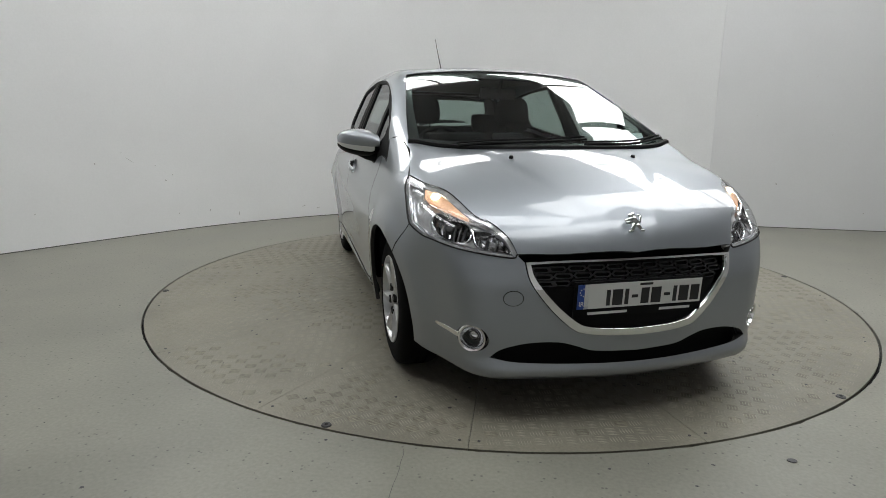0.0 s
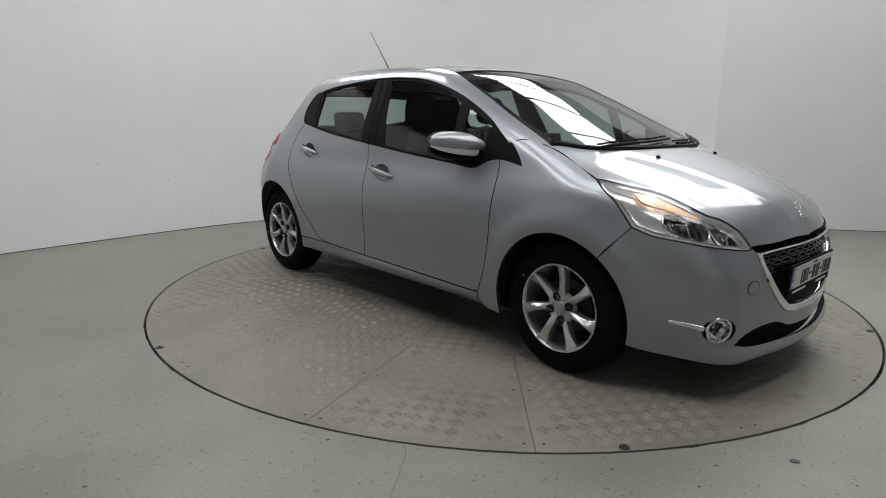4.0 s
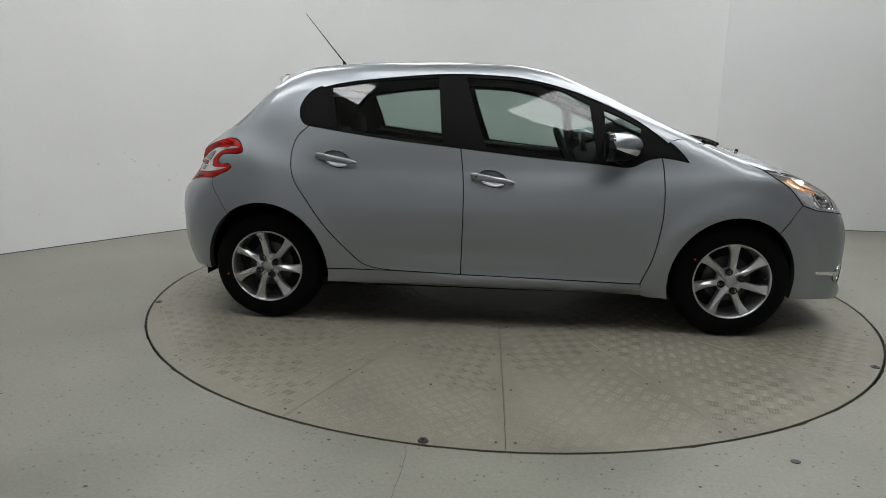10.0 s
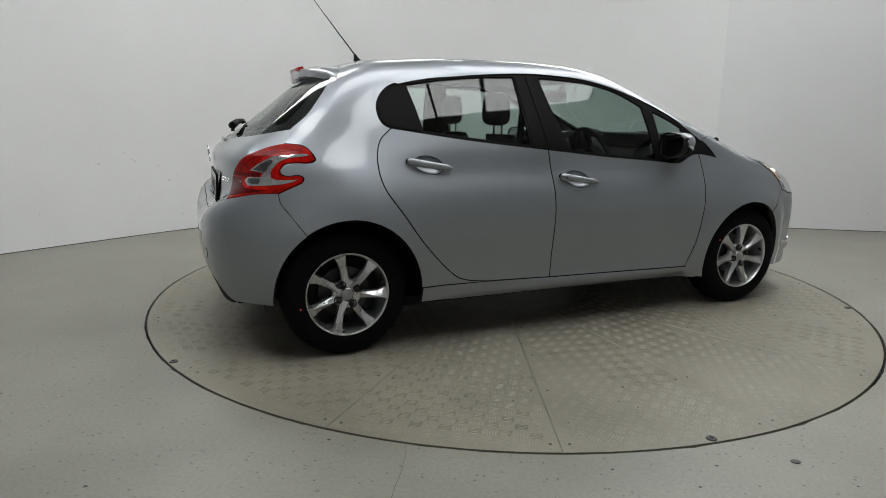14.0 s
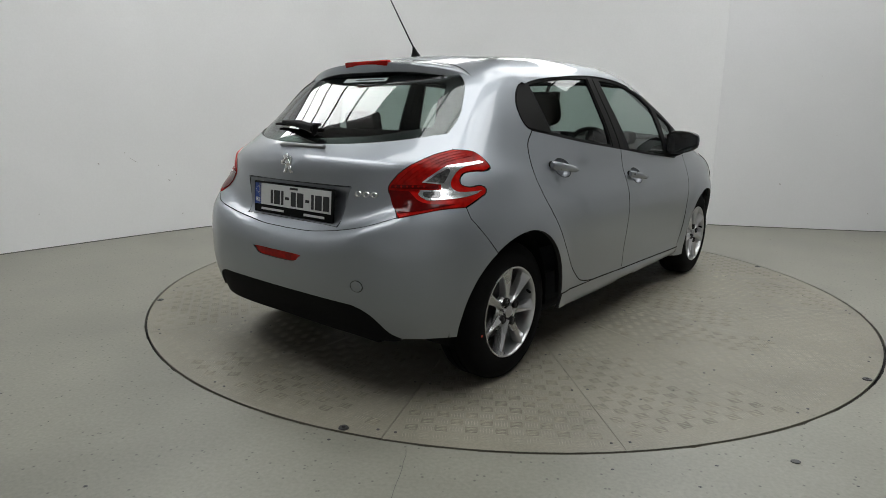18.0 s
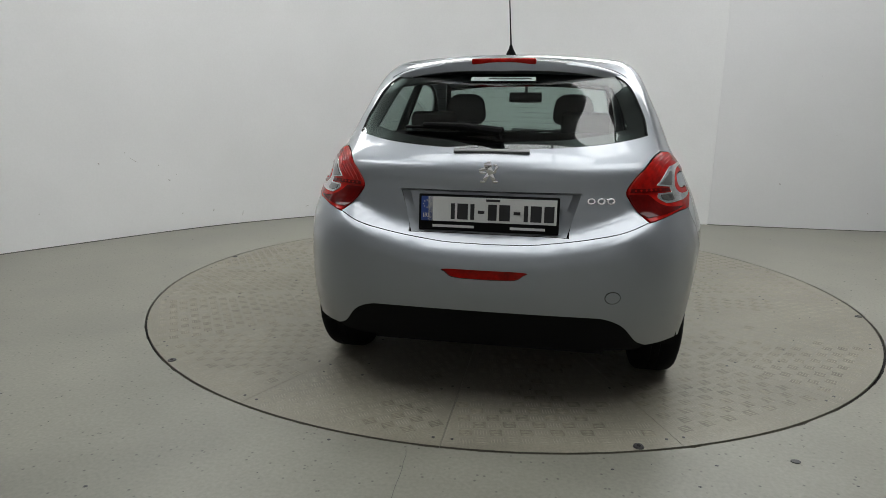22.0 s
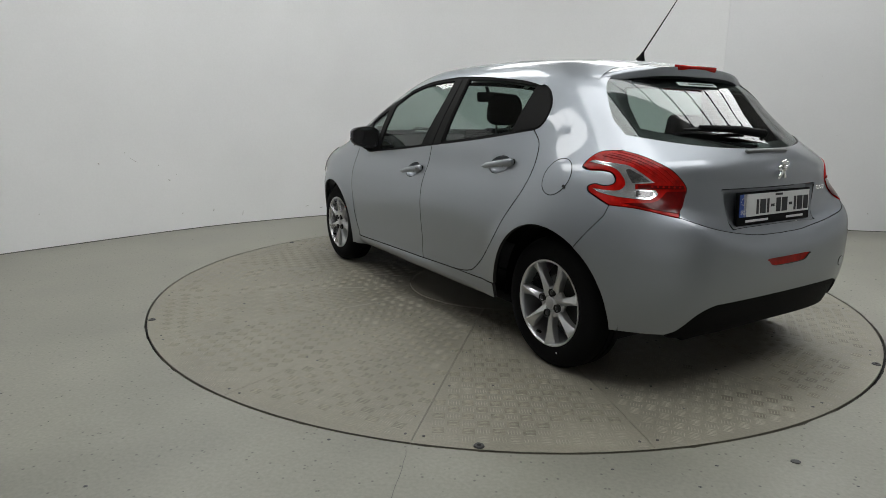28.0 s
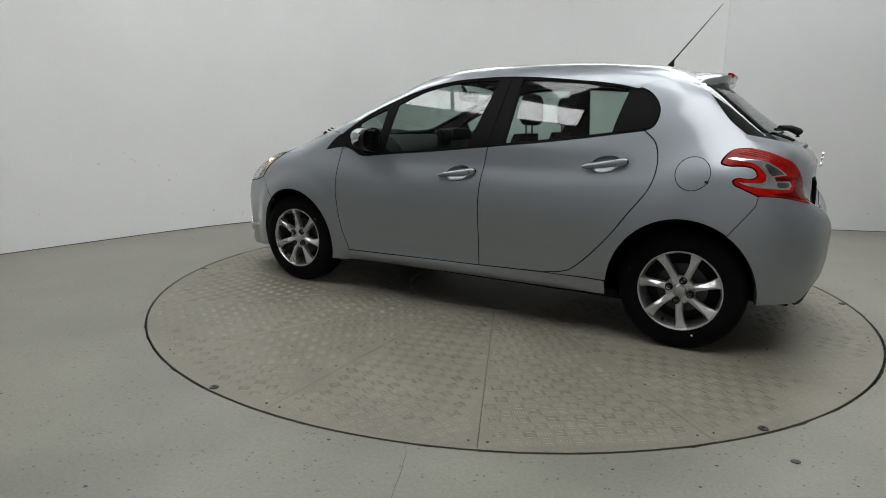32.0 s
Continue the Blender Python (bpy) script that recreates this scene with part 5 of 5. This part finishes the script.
def build_cabin(car):
    box_ = lambda name, size, m, mat, label="", bev=.03: part(name, box(size, m), mat, car, label, bevel=bev)
    # underside, wheel boxes and plain dark boxes that block stray light
    box_("underbody", (1.95, 1.5, .05), pose(0, 0, .225), BLACK, "dark underbody", .01)
    box_("underbody", (3.5, .95, .05), pose(0, 0, .24), BLACK, "", .01)
    # unseen box added to keep light from leaking under the bonnet
    box_("engine_bay", (.62, 1.0, .36), pose(1.50, 0, .47), BLACK, "", .02)
    box_("bulkhead", (.04, 1.36, .62), pose(.99, 0, .62), BLACK, "", .01)
    box_("boot_floor", (.6, 1.0, .1), pose(-1.5, 0, .4), GRAPHITE, "", .02)
    for x in (1.262, -1.262):
        for s in (1, -1):
            bm = bmesh.new()
            r, n = (.372 if x > 0 else .385), 20
            arcs = [[bm.verts.new((x + r * math.cos(t), s * y, .3 + r * math.sin(t))) for t in np.linspace(-.15, math.pi + .15, n)] for y in (.52, .765)]
            for i in range(n - 1):
                bm.faces.new((arcs[0][i], arcs[0][i + 1], arcs[1][i + 1], arcs[1][i]))
            bm.faces.new(arcs[0])
            part("wheel_arch_liner", bm, BLACK, car)
    liner = bend([(.30, 0, 1.4), (.34, .53, 1.36)], [(.34, .53, 1.36), (0, .575, 1.37), (-.5, .575, 1.37), (-.95, .53, 1.33), (-1.2, .46, 1.33)], [(-1.2, .46, 1.33), (-1.22, 0, 1.36)])
    panel("headliner", ABOVE, mirror(liner), LINING, car, lift=-.03, flange=0, gap=0, step=.06, label="grey headliner")
    for s in (1, -1):
        panel("door_trim", SIDE, bend(S((.92, .93), (.92, .3)), S((.92, .3), (-.85, .3)), S((-.85, .3), (-1.0, .6), (-1.5, .7)), S((-1.5, .7), (-1.45, 1.04)), S((-1.45, 1.04), (-1.02, 1.07), (-.6, 1.02), (-.18, .97), (.4, .915), (.92, .93))), PLASTIC, car, side=s, lift=-.055, flange=0, gap=0, step=.06)
        panel("pillar_lining", SIDE, bend(S((-.93, 1.30), (-.90, 1.06)), S((-.90, 1.06), (-1.43, 1.04)), S((-1.43, 1.04), (-1.34, 1.2), (-1.24, 1.31)), S((-1.24, 1.31), (-.93, 1.30))), PLASTIC, car, side=s, lift=-.035, flange=0, gap=0, step=.05)
        # seats
        y = s * .33
        build_seat(car, -.06, y)
        part("headrest", box((.08, .24, .15), pose(-1.0, s * .38, 1.10, 0, -10)), GRAPHITE, car, "dark rear headrest", bevel=.03)
    box_("rear_bench", (.5, 1.25, .18), pose(-.72, 0, .55), GRAPHITE, "dark cloth rear bench", .05)
    box_("rear_backrest", (.14, 1.25, .56), pose(-1.02, 0, .80, 0, -14), GRAPHITE, "dark cloth rear backrest", .05)
    box_("parcel_shelf", (.46, 1.12, .03), pose(-1.30, 0, .98), GRAPHITE, "dark parcel shelf", .01)
    bm = bmesh.new()
    prof = [(1.12, 1.0), (.95, 1.015), (.72, 1.0), (.60, .965), (.55, .90), (.57, .78), (.68, .65), (.95, .6)]
    rows = [[bm.verts.new((x, y, z - .03 * (abs(y) / .66) ** 4)) for x, z in prof] for y in np.linspace(-.66, .66, 9)]
    for a, b in zip(rows, rows[1:]):
        for i in range(len(prof) - 1):
            bm.faces.new((a[i], a[i + 1], b[i + 1], b[i]))
    dash = part("dashboard", bm, PLASTIC, car, "dark dashboard", angle=50)
    box_("instrument_binnacle", (.14, .34, .09), pose(.68, -.36, 1.02), PLASTIC, "", .03)
    box_("touch_screen", (.02, .19, .12), pose(.56, 0, 1.0, 0, -12), GLOSS_BLACK, "dark touch screen", .008)
    wheel = part("steering_wheel", lathe([(.168 + .014 * math.cos(t), .014 * math.sin(t)) for t in np.linspace(0, 2 * math.pi, 11)], 32, pose(.42, -.36, .93, 0, 66)), BLACK, car, "black steering wheel")
    part("wheel_hub", tube(.06, .05, pose(.435, -.36, .925, 0, 66), seg=20), PLASTIC, wheel)
    for r in (0, 180, 90):
        part("wheel_spoke", box((.11, .035, .02), pose(.43, -.36, .927, 0, 66) @ pose(0, 0, 0, 0, 0, r + 90) @ pose(.105, 0, 0)), PLASTIC, wheel)
    m = part("rear_view_mirror", box((.035, .23, .07), pose(.36, 0, 1.29, 0, 12)), BLACK, car, "black rear-view mirror", bevel=.012)
    part("mirror_stem", sweep([(.37, 0, 1.30), (.40, 0, 1.335), (.42, 0, 1.365)], .012, 8), BLACK, m)


def build_seat(car, x, y):
    seat = new("front_seat")
    seat.parent = car
    tagged(seat, "dark grey cloth front seat")
    part("seat_cushion", box((.5, .48, .16), pose(x + .22, y, .55, 0, -6)), GRAPHITE, seat, bevel=.05)
    bm = bmesh.new()
    rings = []
    for u in np.linspace(0, 1, 9):
        z = .55 + .50 * u
        xx = x - .02 - .14 * u
        w = .235 - .09 * u ** 3
        rings.append([bm.verts.new((xx + .06 * math.copysign(abs(math.cos(t)) ** .6, math.cos(t)) * (1 - .3 * u), y + w * math.copysign(abs(math.sin(t)) ** .7, math.sin(t)), z)) for t in np.linspace(0, 2 * math.pi, 20, endpoint=False)])
    for a, b in zip(rings, rings[1:]):
        for k in range(20):
            bm.faces.new((a[k], a[(k + 1) % 20], b[(k + 1) % 20], b[k]))
    bm.faces.new(rings[0][::-1]), bm.faces.new(rings[-1])
    part("seat_back", bm, GRAPHITE, seat, angle=60)
    bm = bmesh.new()
    bmesh.ops.create_uvsphere(bm, u_segments=20, v_segments=14, radius=1)
    for v in bm.verts:
        a, b, c = (math.copysign(abs(q) ** .6, q) for q in v.co)
        v.co = Vector((x - .19 + .05 * a, y + .12 * b * (1 - .1 * c), 1.195 + .095 * c))
    part("headrest", bm, GRAPHITE, seat, angle=80)
    for s in (-.05, .05):
        part("headrest_post", tube(.006, .12, pose(x - .175, y + s, 1.09), seg=8), DARK_METAL, seat)


# ---- wheels ----
def build_wheel(car, x, s):
    face = .826 if x > 0 else .812
    wheel = new("wheel")
    wheel.parent = car
    tagged(wheel, "seven-spoke silver alloy wheel with a black tyre")
    # the wheel's own axis is z, pointing out of the car
    m = pose(x, s * face, .308, -90 * s, 0, 0) @ pose(0, 0, 0, 0, 0, (17 if x > 0 else 41) if s > 0 else -17 if x > 0 else -7)
    tyre = [(.198, -.012), (.203, .002), (.212, .005), (.235, .008), (.262, .004), (.285, -.004), (.298, -.016), (.306, -.034), (.309, -.05), (.309, -.078), (.304, -.08), (.304, -.086), (.309, -.088), (.309, -.112), (.304, -.114), (.304, -.12), (.309, -.122), (.309, -.145), (.305, -.16), (.295, -.175), (.27, -.185), (.22, -.18), (.2, -.17)]
    part("tyre", lathe(tyre, 72, m), RUBBER, wheel, "black tyre")
    rim = [(.2, -.015), (.2045, .001), (.203, .006), (.198, .006), (.194, .001), (.191, -.012), (.186, -.04), (.184, -.13), (.19, -.16), (.198, -.17)]
    part("rim", lathe(rim, 72, m), ALLOY, wheel, "silver alloy rim")
    for k in range(7):
        bm = bmesh.new()
        rows = []
        for u in np.linspace(0, 1, 12):
            r = .04 + .155 * u
            a = 2 * math.pi * k / 7 + .07 * u * u
            w = .0128 + .009 * (1 - u) ** 2 + .016 * u ** 2.6
            top = .003 - .014 * (1 - u) ** 1.2
            ridge = .7 - 1.5 * u
            pts = []
            for e, h in ((-1, -.04), (-1, -.015), (-.9, -.012 + .010 * u), (ridge - .12, .004), (ridge + .1, .0045), (.9, -.002 - .012 * u), (1, -.015), (1, -.04)):
                b = a + e * w / r
                pts.append(bm.verts.new((r * math.cos(b), r * math.sin(b), top + h)))
            rows.append(pts)
        for p, q in zip(rows, rows[1:]):
            for i in range(7):
                bm.faces.new((p[i], p[i + 1], q[i + 1], q[i]))
        bm.faces.new(rows[0]), bm.faces.new(rows[-1][::-1])
        bm.transform(m)
        part("spoke", bm, ALLOY, wheel, angle=30)
    part("hub", lathe([(.001, -.008), (.028, -.008), (.031, -.011), (.034, -.016), (.068, -.017), (.075, -.03), (.07, -.05)], 40, m), ALLOY, wheel)
    part("hub_cap", lathe([(.001, -.004), (.022, -.0045), (.027, -.008)], 28, m), PALE_METAL, wheel, "grey hub cap")
    for k in range(4):
        a = math.pi / 2 * k + .6
        q = m @ pose(.054 * math.cos(a), .054 * math.sin(a), -.003)
        # black cup drawn for the shade in the bolt hole, bolt head inside
        bolt = part("wheel_bolt", lathe([(.019, -.012), (.019, .001), (.0165, .0025), (.0145, .001), (.0135, -.006), (.001, -.006)], 18, q), GAP, wheel, "dark wheel bolt in its hole")
        part("bolt_head", lathe([(.0095, -.006), (.0095, .0005), (.007, .0015), (.001, .0015)], 6, q), DARK_METAL, bolt)
    part("valve", tube(.006, .03, m @ pose(.176 * math.cos(.45), .176 * math.sin(.45), -.012, 0, -30, 26), seg=10), BLACK, wheel)
    part("brake_disc", tube(.125, .012, m @ pose(0, 0, -.085), seg=40), DARK_METAL, wheel)
    part("wheel_back", tube(.186, .02, m @ pose(0, 0, -.15), seg=40), GAP, wheel)
    dot = RED_DOT if s < 0 or x > 0 else PALE_INK
    a = {(1, -1): 150, (-1, -1): 192, (-1, 1): -110, (1, 1): 140}[(1 if x > 0 else -1, s)]
    part("balance_dot", tube(.005, .001, pose(x, s * (face + .0075), .308) @ pose(.232 * math.cos(radians(a)), 0, .232 * math.sin(radians(a)), 90), seg=12), dot, wheel)


PALE_METAL = material("dull_metal", (.4, .4, .41), .35, .7, grain=.05)
RED_DOT = material("red_dot", (.7, .06, .03), .5)
car = build_car()


# ---- what moves: the turntable carries the car round ----
CAR_X, CAR_Y = -.0403, -.1305
TURN = curve([(0, -70.11), (6, -27.55), (9, -6.35), (13, 21.15), (19, 63.55), (23, 91.58), (28, 126.80), (32, 155.45)])


def motions():
    rows_car, rows_table = [], []
    for k in range(65):
        t = k / 2
        a = float(TURN(t))
        c, s = math.cos(radians(a)), math.sin(radians(a))
        rows_table.append((t, pose(0, 0, 0, 0, 0, a)))
        rows_car.append((t, pose(c * CAR_X - s * CAR_Y, s * CAR_X + c * CAR_Y, 0, 0, 0, a)))
    walk(turntable, rows_table)
    walk(car, rows_car)


motions()
